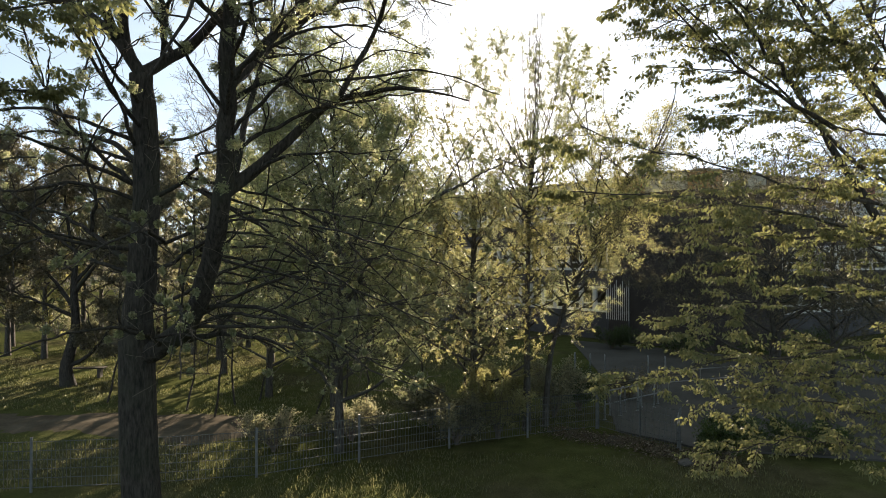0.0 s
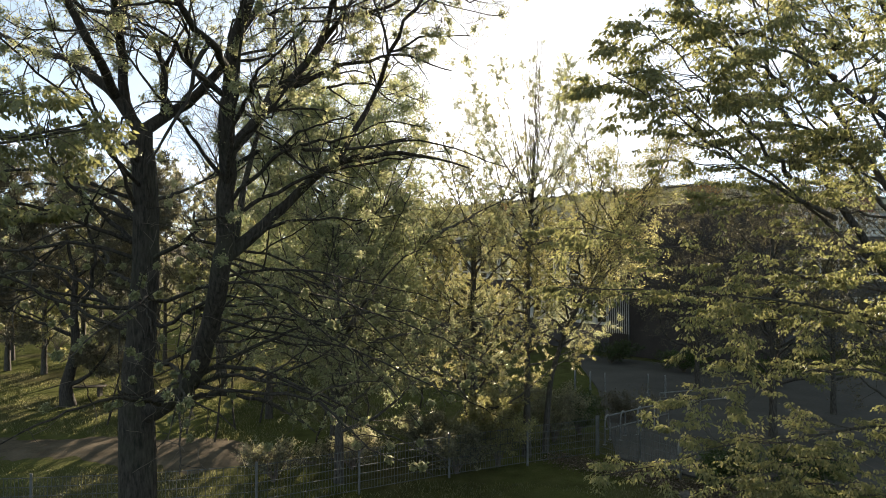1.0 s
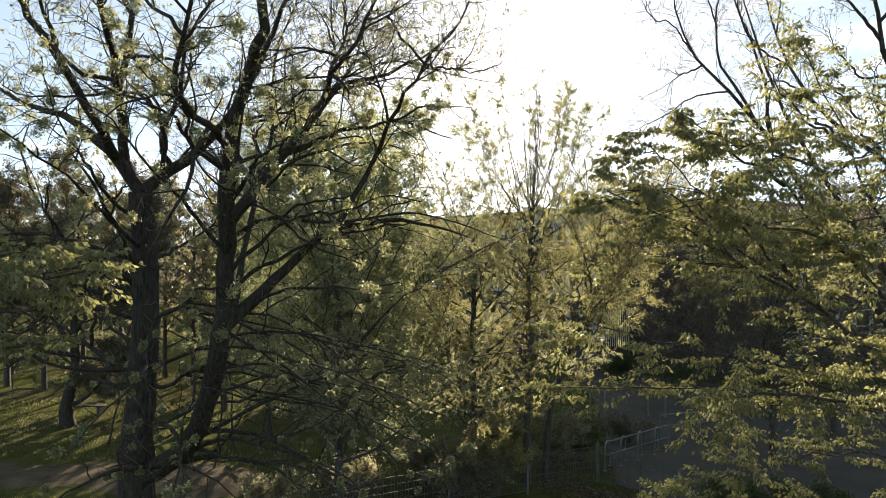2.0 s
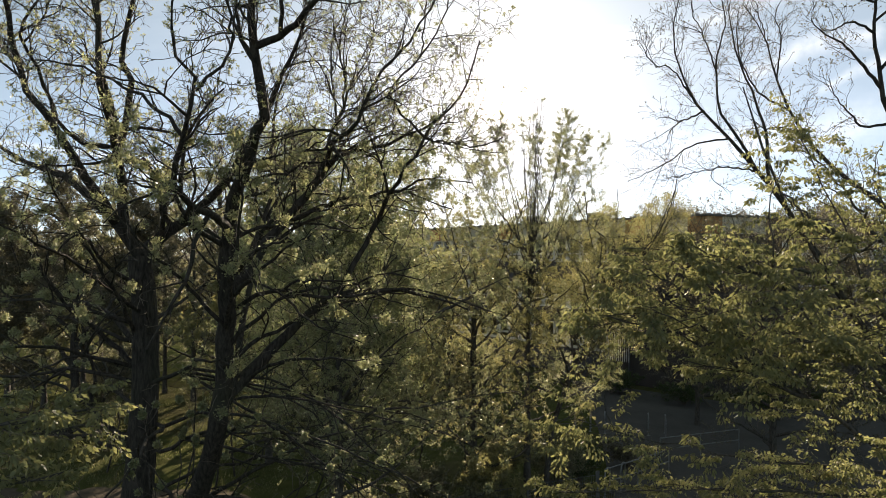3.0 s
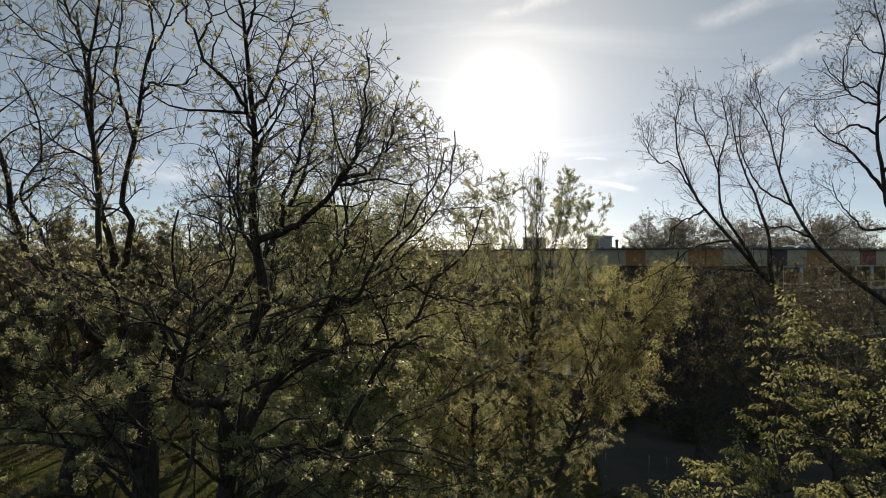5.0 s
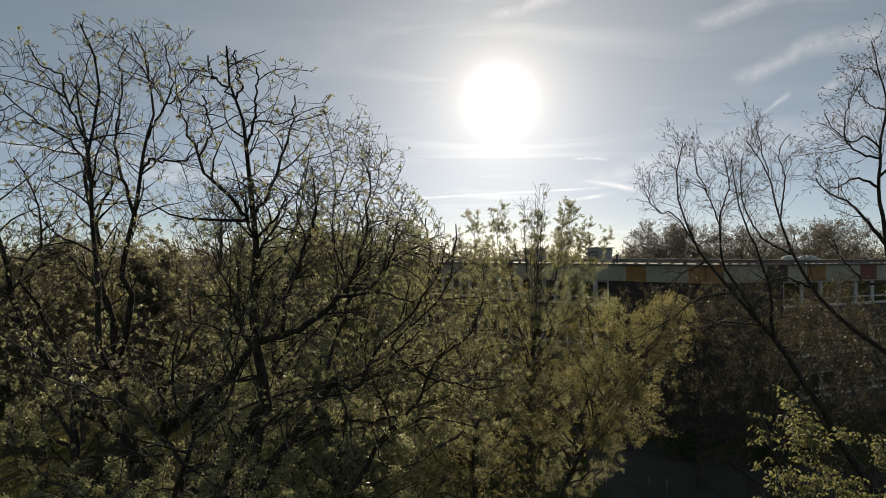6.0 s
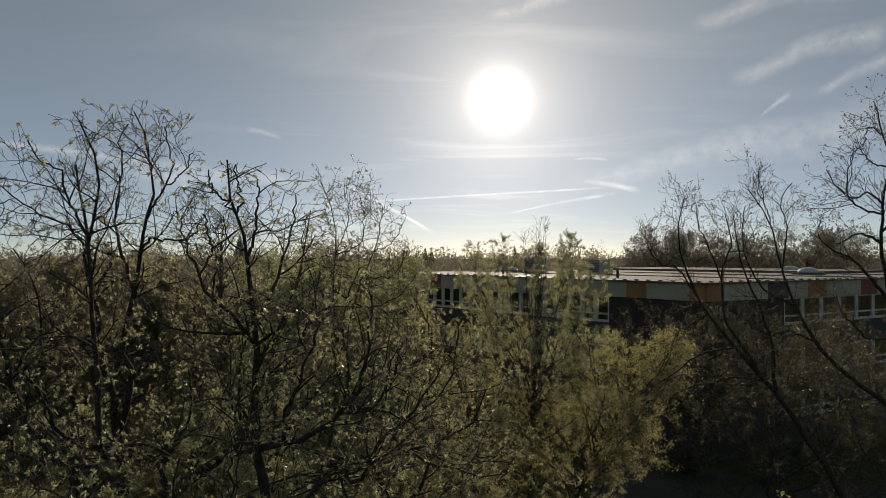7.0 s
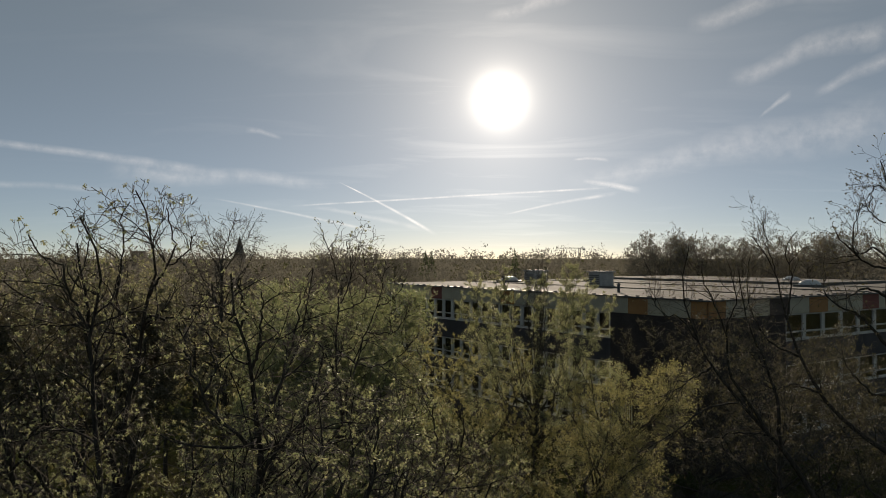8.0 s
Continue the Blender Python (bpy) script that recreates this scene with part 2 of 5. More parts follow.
    return tagged(ob, label, kind=kind)


def unit(v):
    return v / np.maximum(np.linalg.norm(v, axis=-1, keepdims=True), 1e-9)


def tubes(P, R, sides):
    """Vertices and quads of round branches: P holds n lines of k points, R their radii."""
    n, k, _ = P.shape
    T = unit(np.gradient(P, axis=1))
    mean = unit(T.mean(axis=1))
    ref = np.where(np.abs(mean[:, 2:3]) < 0.8, np.array([[0, 0, 1.0]]), np.array([[1.0, 0, 0]]))
    U = unit(np.cross(T, ref[:, None, :]))
    V = np.cross(T, U)
    a = np.arange(sides) * 2 * np.pi / sides
    verts = P[:, :, None] + R[:, :, None, None] * (np.cos(a)[:, None] * U[:, :, None] + np.sin(a)[:, None] * V[:, :, None])
    i, j, s = np.meshgrid(np.arange(n), np.arange(k - 1), np.arange(sides), indexing="ij")
    s2 = (s + 1) % sides
    at = lambda jj, ss: (i * k + jj) * sides + ss
    faces = np.stack([at(j, s), at(j, s2), at(j + 1, s2), at(j + 1, s)], axis=-1).reshape(-1, 4)
    return verts.reshape(-1, 3), faces


def joined(chunks):
    vs, fs, n = [], [], 0
    for v, f in chunks:
        vs.append(v)
        fs.append(f + n)
        n += len(v)
    return np.concatenate(vs), np.concatenate(fs)


def resample(pts, k):
    """k points at even steps on a smooth curve through the given points."""
    pts = np.asarray(pts, dtype=float)
    m = len(pts)
    t = np.linspace(0, m - 1, 8 * m)
    i = np.clip(t.astype(int), 0, m - 2)
    f = (t - i)[:, None]
    p0, p1, p2, p3 = pts[np.maximum(i - 1, 0)], pts[i], pts[i + 1], pts[np.minimum(i + 2, m - 1)]
    q = 0.5 * (2 * p1 + (p2 - p0) * f + (2 * p0 - 5 * p1 + 4 * p2 - p3) * f ** 2 + (3 * p1 - p0 - 3 * p2 + p3) * f ** 3)
    d = np.concatenate([[0], np.cumsum(np.linalg.norm(np.diff(q, axis=0), axis=1))])
    at = np.linspace(0, d[-1], k)
    return np.stack([np.interp(at, d, q[:, c]) for c in range(3)], axis=1)


def inside(p, env):
    if not env:
        return np.ones(len(p), bool)
    ok = np.zeros(len(p), bool)
    for c, r in env:
        ok |= (((p - np.array(c)) / np.array(r)) ** 2).sum(axis=1) < 1
    return ok


def sprout(rng, P, R, per, length, angle, k, up=0.05, wander=0.15, first=0.2, env=None, taper=0.35, thick=0.011, jitter=0.4, flat=0.0, slim=0.0):
    """Side branches of the lines P: 'per' for each line, or a list of counts; they shrink until they end inside env."""
    n, kp, _ = P.shape
    per = np.full(n, per) if np.isscalar(per) else np.asarray(per)
    own = np.repeat(np.arange(n), per)
    m = len(own)
    if m == 0:
        return np.zeros((0, k, 3)), np.zeros((0, k))
    t = first + (1 - first) * rng.random(m) ** 0.75
    x = t * (kp - 1)
    i = np.minimum(x.astype(int), kp - 2)
    f = (x - i)[:, None]
    base = P[own, i] * (1 - f) + P[own, i + 1] * f
    rad = R[own, i] * (1 - f[:, 0]) + R[own, i + 1] * f[:, 0]
    T = unit(P[own, i + 1] - P[own, i])
    W = rng.normal(size=(m, 3))
    W[:, 2] *= 1 - flat
    W = unit(W - (W * T).sum(1, keepdims=True) * T)
    a = np.radians(rng.uniform(angle[0], angle[1], m))[:, None]
    D = unit(np.cos(a) * T + np.sin(a) * W + np.array([0, 0, up]) * 2)
    L = rng.uniform(length[0], length[1], m) * (1 - jitter * t)
    out = np.zeros((m, k, 3))
    steps = rng.normal(size=(m, k, 3)) * wander
    scale = np.ones(m)
    alive = np.ones(m, bool)
    for tries in range(4):
        q, d = base.copy(), D.copy()
        out[:, 0] = q
        for s in range(1, k):
            q = q + d * (L * scale / (k - 1))[:, None]
            out[:, s] = q
            d = unit(d + steps[:, s] + np.array([0, 0, up]))
        ok = inside(out[:, -1], env)
        if ok.all():
            break
        scale = np.where(ok, scale, scale * 0.6)
    alive = inside(out[:, -1], env)
    r0 = np.minimum(rad * 0.75, L * scale * thick + 0.0015)
    rr = np.maximum(r0[:, None] * np.linspace(1, taper, k)[None], slim)
    return out[alive], rr[alive]


def leaves(rng, at, way, size, shape=0.55, droop=0.3, fold=0.25, spread=0.9, small=False):
    """Leaf blades at the points 'at': two folded triangles each, or one for small leaves."""
    m = len(at)
    d = unit(way + rng.normal(size=(m, 3)) * spread + np.array([0, 0, -droop]))
    s = unit(np.cross(d, rng.normal(size=(m, 3))))
    nn = np.cross(d, s)
    l = (size * rng.uniform(0.55, 1.25, m))[:, None]
    if small:
        v = np.stack([at - s * l * shape * 0.5, at + s * l * shape * 0.5, at + d * l], axis=1)
        return v.reshape(-1, 3), np.arange(3 * m).reshape(-1, 3)
    mid = at + d * l * 0.5
    v = np.stack([at, mid + s * l * shape * 0.5 + nn * l * fold * 0.3, at + d * l, mid - s * l * shape * 0.5 + nn * l * fold * 0.3], axis=1)
    f = (np.arange(m) * 4)[:, None, None] + np.array([[0, 1, 2], [0, 2, 3]])
    return v.reshape(-1, 3), f.reshape(-1, 3)


def along(rng, P, count, lo=0.3, hi=1.0):
    """Random points and headings on the lines P."""
    n, k, _ = P.shape
    own = rng.integers(0, n, count)
    x = (lo + (hi - lo) * rng.random(count)) * (k - 1)
    i = np.minimum(x.astype(int), k - 2)
    f = (x - i)[:, None]
    return P[own, i] * (1 - f) + P[own, i + 1] * f, unit(P[own, i + 1] - P[own, i])


def clusters(rng, P, count, each, size, lo=0.3, hi=1.0, spread=0.9, droop=0.3, shape=0.55, near=0.02, small=False):
    p, d = along(rng, P, count, lo, hi)
    p, d = np.repeat(p, each, axis=0), np.repeat(d, each, axis=0)
    p = p + rng.normal(size=p.shape) * near
    return leaves(rng, p, d, size, shape, droop, 0.25, spread, small)


def tree_root(name, at, label, group=""):
    e = new(name)
    e.empty_display_size = 0.3
    e.location = at
    return tagged(e, label, "tree", group)


def limb(rows, base, tip, *points):
    """Adds a limb that runs through the points and tapers from radius 'base' to 'tip'."""
    rows.append((points, base, tip))


def limb_lines(limbs, k=18, power=2.1):
    P = np.stack([resample(p, k) for p, _, _ in limbs])
    R = np.stack([b + (a - b) * np.linspace(1, 0, k) ** (0.8 if j == 0 else power) for j, (_, a, b) in enumerate(limbs)])
    return P, R


def grown_together(limbs):
    """Lets each limb leave the nearest earlier one, no thicker than that is there."""
    out, samples = [limbs[0]], []
    for j, (pts, a, b) in enumerate(limbs):
        if j:
            first = np.array(pts[0])
            best = min(samples, key=lambda q: np.linalg.norm(q[0] - first) + (1.5 if q[0][2] > first[2] + 0.25 else 0.0))
            gap = np.linalg.norm(best[0] - first)
            pts = [tuple(best[0])] + list(pts if gap > 0.35 or len(pts) < 3 else pts[1:])
            a = max(b, min(a, 0.9 * best[1]))
            out.append((pts, a, b))
        for i, q in enumerate(resample(pts, 24)):
            samples.append((q, b + (a - b) * (1 - i / 23) ** (0.8 if j == 0 else 1.2)))
    return out


def build_tree(name, at, label, limbs, levels, leaf, seed, bark, twig, leaf_mat, group="", env=None, sides=9, trunk_flare=0.35, rough=0.02, thicker=lambda z: 1.0, grown=False):
    """limbs: (points, radius at the base, radius at the tip) relative to 'at'; the first is the trunk. levels: keyword sets for sprout.
    leaf: a function of (rng, finest twigs) that gives leaf vertices and triangles."""
    rng = np.random.default_rng(seed)
    root = tree_root(name, at, label, group)
    if grown:
        limbs = grown_together(limbs)
    P, R = limb_lines(limbs, power=1.2 if grown else 2.1)
    P[:, 2:-1] += rng.normal(size=P[:, 2:-1].shape) * rough * np.where(np.arange(len(P)) == 0, 0.25, 1.0)[:, None, None]
    for j in range(len(limbs)):
        r = R[j].copy()
        if j == 0:
            r = r * (1 + trunk_flare * np.exp(-np.linspace(0, 1, len(r)) * 9))
        v, f = tubes(P[j:j + 1], r[None], sides)
        raw_mesh("trunk" if j == 0 else "limb", v, f, bark, root, True)
    first_p, first_r = P[1:], R[1:]
    hosts, lines = [(first_p, first_r, 1.0)], []
    for lv in levels:
        lv = dict(lv)
        per, s, limb_share = lv.pop("per"), lv.pop("sides", 3), lv.pop("limb_share", 0.35)
        made = []
        for hp, hr, share in hosts:
            ln = np.linalg.norm(np.diff(hp, axis=1), axis=2).sum(axis=1)
            n = np.maximum(0, np.round(per(ln) * share * thicker(hp[:, :, 2].mean(axis=1)) + rng.random(len(ln)) - 0.5)).astype(int)
            made.append(sprout(rng, hp, hr, n, env=env, **lv))
        cp, cr = np.concatenate([a for a, _ in made]), np.concatenate([b for _, b in made])
        lines.append(tubes(cp, cr, s))
        hosts = [(cp, cr, 1.0), (first_p, first_r, limb_share)]
    cut = max(1, len(lines) - 3)
    v, f = joined(lines[:cut])
    raw_mesh("branchwork", v, f, bark, root, True, kind="stuff")
    v, f = joined(lines[cut:])
    raw_mesh("twig_mass", v, f, twig, root, True, kind="stuff")
    if leaf:
        v, f = leaf(rng, cp)
        raw_mesh("crown", v, f, leaf_mat, root, False, kind="stuff")
    return root


# ---- ground ----
def ground_sheet():
    xs = np.concatenate([[-4000, -900, -250, -100], np.linspace(-60, 60, 61), [100, 250, 900, 4000]])
    ys = np.concatenate([[-900, -200, -60], np.linspace(-20, 100, 61), [150, 300, 900, 4300]])
    X, Y = np.meshgrid(xs, ys, indexing="ij")
    near = np.exp(-((X + 5) / 30) ** 2 - ((Y - 30) / 35) ** 2)
    Z = near * 0.10 * (np.sin(X * 0.9 + 1.3 * np.sin(Y * 0.31)) * np.cos(Y * 0.7 + X * 0.2) - 0.6)
    court = (X > 2) & (Y > 16)
    Z = np.where(court, -0.03, Z)
    n, m = X.shape
    i, j = np.meshgrid(np.arange(n - 1), np.arange(m - 1), indexing="ij")
    f = np.stack([i * m + j, (i + 1) * m + j, (i + 1) * m + j + 1, i * m + j + 1], -1).reshape(-1, 4)
    return tagged(raw_mesh("ground", np.stack([X, Y, Z], -1).reshape(-1, 3), f, GROUND, None, True),
                  "uneven park meadow with grass and worn bare soil", "ground", kind="structure")


ground_sheet()


def sheet(name, pts, z, thick, mat, label, category):
    bm = bmesh.new()
    f = bm.faces.new([bm.verts.new((x, y, z)) for x, y in pts])
    bmesh.ops.recalc_face_normals(bm, faces=[f])
    r = bmesh.ops.extrude_face_region(bm, geom=[f])
    bmesh.ops.translate(bm, verts=[g for g in r["geom"] if isinstance(g, bmesh.types.BMVert)], vec=(0, 0, -thick))
    bmesh.ops.recalc_face_normals(bm, faces=bm.faces)
    return tagged(part(name, bm, mat), label, category, kind="structure")


sheet("road", [(5.6, 21.6), (7.5, 19.6), (16, 17.5), (34, 22), (40, 36), (18, 36.5), (8.6, 45), (7.6, 33)], 0.03, 0.2, ASPHALT,
      "grey asphalt school yard between fence and building", "pavement")


def soil_path():
    """A trodden strip that sinks into the grass at its ragged edges."""
    n, m = 90, 9
    rows = []
    for i in range(n):
        x = -30 + 26.0 * i / (n - 1)
        c = 22.6 - 0.12 * (x + 12) + 0.5 * math.sin(x * 0.5)
        w = (2.6 + 0.6 * noise.noise((x * 0.7, 0, 0)) + 0.35 * noise.noise((x * 2.3, 5, 0))) * min(1.0, (n - 1 - i) / 14 + 0.05)
        for j in range(m):
            u = 2 * j / (m - 1) - 1
            rows.append((x, c + w * u + 0.15 * noise.noise((x * 3, j, 2)), 0.03 - 0.24 * abs(u) ** 2 + 0.03 * noise.noise((x * 2, c + w * u, 7))))
    i, j = np.meshgrid(np.arange(n - 1), np.arange(m - 1), indexing="ij")
    f = np.stack([i * m + j, (i + 1) * m + j, (i + 1) * m + j + 1, i * m + j + 1], -1).reshape(-1, 4)
    tagged(raw_mesh("path", np.array(rows), f, SOIL, None, True), "trodden brown earth path across the meadow", "path", kind="structure")


soil_path()


def grass():
    rng = np.random.default_rng(5)
    n = 90000
    x, y = rng.uniform(-24, 9, n), 13 + 32 * rng.random(n) ** 1.5
    keep = ~((x > 5.0) & (y > 19.0)) & (np.abs(y - (22.6 - 0.12 * (x + 12))) > 1.7)
    patch = np.sin(x * 0.8 + np.sin(y)) * np.cos(y * 0.6 - x * 0.3) > -0.55
    keep &= patch
    x, y = x[keep], y[keep]
    at = np.stack([x, y, np.full_like(x, -0.04)], 1)
    up = np.tile([0, 0, 1.0], (len(x), 1)) + rng.normal(size=(len(x), 3)) * 0.35
    s = unit(np.cross(up, rng.normal(size=up.shape)))
    h = rng.uniform(0.05, 0.14, len(x))[:, None]
    v = np.stack([at - s * 0.012, at + s * 0.012, at + unit(up) * h], 1).reshape(-1, 3)
    f = np.arange(len(v)).reshape(-1, 3)
    tagged(raw_mesh("grass", v, f, GRASS_BLADE), "short rough meadow grass in tufts", "grass", kind="stuff")


grass()

# ---- school building ----
KX, KY = 15.5, 39.7
LEFT_DIR, RIGHT_DIR = Vector((-0.625, 0.78, 0)).normalized(), Vector((0.87, 0.49, 0)).normalized()
LEFT_LEN, RIGHT_LEN = 34.2, 40.0


def facade_frame(left):
    """Axes of a facade: x along it from the near corner, y outwards, z up."""
    d = LEFT_DIR if left else RIGHT_DIR
    out = -(RIGHT_DIR if left else LEFT_DIR)
    return Matrix(((d.x, out.x, 0, KX), (d.y, out.y, 0, KY), (0, 0, 1, 0), (0, 0, 0, 1)))


def wall_blocks(m, spans, root, name, mat, depth=0.3, y=-0.15):
    for x0, x1, z0, z1 in spans:
        part(name, box((x1 - x0, depth, z1 - z0), m @ pose((x0 + x1) / 2, y, (z0 + z1) / 2)), mat, root)


def window_unit(m, x, z0, w, h, root):
    """One bay of a ribbon window: frame with mullions, transom, sill and two panes."""
    bm = bmesh.new()
    t = 0.17
    for sx in (-1, 1):
        add_box(bm, (t, 0.12, h), m @ pose(x + sx * (w - t) / 2, -0.12, z0 + h / 2))
    for z in (z0 + 0.06, z0 + h - 0.05, z0 + h * 0.30):
        add_box(bm, (w - 2 * t, 0.10, 0.11), m @ pose(x, -0.12, z))
    win = part("window", bm, FRAME_WHITE, root)
    for a, b in ((0.115, h * 0.30 - 0.055), (h * 0.30 + 0.055, h - 0.105)):
        p = part("pane", box((w - 2 * t, 0.012, b - a), m @ pose(x, -0.14, z0 + (a + b) / 2)), GLASS, win)
        p.visible_shadow = False
    part("sill", box((w, 0.16, 0.05), m @ pose(x, -0.02, z0 - 0.025), 0.008), FRAME_WHITE, win)


def school():
    root = tagged(new("school_building"), "flat-roofed three-storey school with coloured fascia panels and white ribbon windows", "building")
    root.location = (0, 0, 0)
    floors = [1.90, 4.70, 8.00]
    for left in (True, False):
        m = facade_frame(left)
        length = LEFT_LEN if left else RIGHT_LEN
        first = 7.0 if left else 7.43
        step = 1.2 if left else 2.1
        bays = int((length - first - 0.6) / step)
        end = first + bays * step
        # solid wall beside the windows, spandrels between the floors
        wall_blocks(m, [(0.0 if left else 0.3, first, 0, 9.7), (end, length, 0, 9.7)], root, "wall", BRICK)
        z = 0.0
        for f in floors:
            wall_blocks(m, [(first, end, z, f - 0.05)], root, "spandrel", SPANDREL)
            z = f + 1.70
        for f in floors:
            for i in range(bays):
                window_unit(m, first + (i + 0.5) * step, f, step, 1.70, root)
        # fascia panels
        w, corner = (1.5, 1.02) if left else (2.08, 1.5)
        n = int((length - corner) / w) + 1
        rng = random.Random(3 if left else 8)
        for i in range(n):
            mat = PANEL_WHITE
            if left:
                mat = {0: PANEL_ORANGE, 3: PANEL_ORANGE, 11: PANEL_ORANGE, 17: PANEL_RED}.get(i, PANEL_WHITE)
            else:
                mat = {0: PANEL_ORANGE, 3: PANEL_BROWN, 5: PANEL_ORANGE, 8: PANEL_RED, 12: PANEL_ORANGE, 15: PANEL_BROWN}.get(i, PANEL_WHITE)
            x0, x1 = (corner + (i - 1) * w if i else 0.0), corner + i * w
            part("fascia_panel", box((x1 - x0 - 0.012, 0.10, 1.02), m @ pose((x0 + x1) / 2, 0.05 + rng.uniform(-0.004, 0.004), 10.22), 0.006), mat, root)
        part("fascia_back", box((length, 0.25, 1.1), m @ pose(length / 2, -0.14, 10.25)), SPANDREL, root)
        part("roof_edge", box((length + 0.5, 0.32, 0.10), m @ pose(length / 2 - 0.1, 0.10, 10.80), 0.015), ROOF_EDGE, root)
        # clamps along the roof edge
        for i in range(int(length / 0.88)):
            part("edge_clamp", box((0.20, 0.16, 0.07), m @ pose(0.4 + i * 0.88, 0.05, 10.89), 0.01), ROOF_EDGE, root)
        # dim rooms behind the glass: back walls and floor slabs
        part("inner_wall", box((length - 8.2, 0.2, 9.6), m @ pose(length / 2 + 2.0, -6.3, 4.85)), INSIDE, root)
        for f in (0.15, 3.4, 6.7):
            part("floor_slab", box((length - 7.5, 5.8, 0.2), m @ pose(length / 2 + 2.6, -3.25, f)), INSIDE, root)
    ml = facade_frame(True)
    part("roof", box((LEFT_LEN - 0.02, RIGHT_LEN - 0.02, 0.14), ml @ pose(LEFT_LEN / 2, -RIGHT_LEN / 2, 10.78)), ROOF_FELT, root)
    # low upstands that divide the roof, and a raised back wing
    for y in (-9.0, -18.0, -27.0):
        part("roof_upstand", box((LEFT_LEN - 1.0, 0.3, 0.07), ml @ pose(LEFT_LEN / 2, y, 10.885), 0.02), ROOF_FELT, root)
    part("upper_roof", box((LEFT_LEN * 0.7, 12.0, 0.22), ml @ pose(LEFT_LEN * 0.62, -33.0, 10.96), 0.03), ROOF_FELT, root)
    for x, y in ((14.9, -33.0), (29.5, -11.0), (27.0, -20.0), (8.0, -24.0)):
        bm = bmesh.new()
        bmesh.ops.create_uvsphere(bm, u_segments=16, v_segments=8, radius=1.0, matrix=ml @ pose(x, y, 10.98) @ Matrix.Diagonal((0.85, 0.85, 0.5, 1)))
        dome = part("skylight", bm, DOME, root, "clouded white skylight dome")
        part("kerb", box((1.8, 1.8, 0.22), ml @ pose(x, y, 10.93), 0.02), ROOF_EDGE, dome)
    for x, y in ((18.3, -11.3), (25.2, -10.4)):
        bm = box((1.3, 1.6, 1.2), ml @ pose(x, y, 11.45), 0.03)
        add_box(bm, (1.5, 1.8, 0.10), ml @ pose(x, y, 12.10))
        plant = part("plant_room", bm, SLAT_GREY, root, "pale grey roof plant box")
        for i in range(5):
            part("louvre", box((1.1, 0.05, 0.10), ml @ pose(x, y + 0.83, 11.05 + 0.18 * i, 25)), ROOF_EDGE, plant)
    for x, y in ((9.0, -3.0), (22.0, -4.0), (28.0, -9.0)):
        bm = bmesh.new()
        bmesh.ops.create_cone(bm, cap_ends=True, segments=10, radius1=0.09, radius2=0.09, depth=0.6, matrix=ml @ pose(x, y, 11.1))
        bmesh.ops.create_cone(bm, cap_ends=True, segments=10, radius1=0.17, radius2=0.03, depth=0.14, matrix=ml @ pose(x, y, 11.47))
        part("vent_pipe", bm, DARK_METAL, root)
    # far walls close the block
    part("wall", box((0.3, RIGHT_LEN - 0.6, 10.7), ml @ pose(LEFT_LEN - 0.16, -RIGHT_LEN / 2, 5.35)), BRICK, root)
    part("wall", box((LEFT_LEN - 0.6, 0.3, 10.7), ml @ pose(LEFT_LEN / 2, -RIGHT_LEN + 0.16, 5.35)), BRICK, root)
    return root


school()


def slat_screen():
    m = facade_frame(True) @ pose(4.95, 0.45, 0)
    root = tagged(new("slat_screen"), "tall screen of pale upright wooden slats at the wall", "screen")
    for i in range(12):
        part("slat", box((0.05, 0.03, 2.6 - 0.25 * (i % 3)), m @ pose(i * 0.16, 0, 2.75 - 0.12 * (i % 3)), 0.006), SLAT_GREY, root)
    for z in (2.0, 3.6):
        part("rail", box((1.95, 0.04, 0.07), m @ pose(0.88, -0.035, z)), DARK_METAL, root)
    for x in (0.05, 1.7):
        part("post", box((0.07, 0.07, 4.1), m @ pose(x, -0.09, 2.03)), DARK_METAL, root)


slat_screen()


# ---- wire fence ----
def fence_panel_mesh(w, h):
    """Twin-bar mesh: upright wires and doubled level bars."""
    bm = bmesh.new()
    n = int(w / 0.085)
    for i in range(n + 1):
        add_box(bm, (0.009, 0.009, h - 0.04), pose(i * w / n, 0, h / 2))
    return bm


def fence(points, label):
    root = tagged(new("wire_fence"), label, "fence")
    h = 1.18
    for (x0, y0), (x1, y1) in zip(points, points[1:]):
        d = Vector((x1 - x0, y1 - y0, 0))
        m = Matrix.Translation((x0, y0, -0.02)) @ pose(0, 0, 0, 0, 0, math.degrees(math.atan2(d.y, d.x)))
        w = d.length - 0.06
        bm = fence_panel_mesh(w, h)
        bmesh.ops.transform(bm, matrix=m @ pose(0.03, 0, 0.03), verts=bm.verts)
        panel = part("mesh_panel", bm, WIRE, root)
        for z in np.linspace(0.08, h - 0.01, 6):
            bm = bmesh.new()
            for y in (-0.009, 0.009):
                add_box(bm, (w, 0.009, 0.011), m @ pose(d.length / 2, y, z))
            part("level_bar", bm, WIRE, panel)
    for x, y in points:
        post = part("post", box((0.06, 0.045, h + 0.14), pose(x, y, h / 2 + 0.0, 0, 0, 25), 0.004), STEEL, root)
        part("cap", box((0.066, 0.051, 0.015), pose(x, y, h + 0.075, 0, 0, 25), 0.003), DARK_METAL, post)


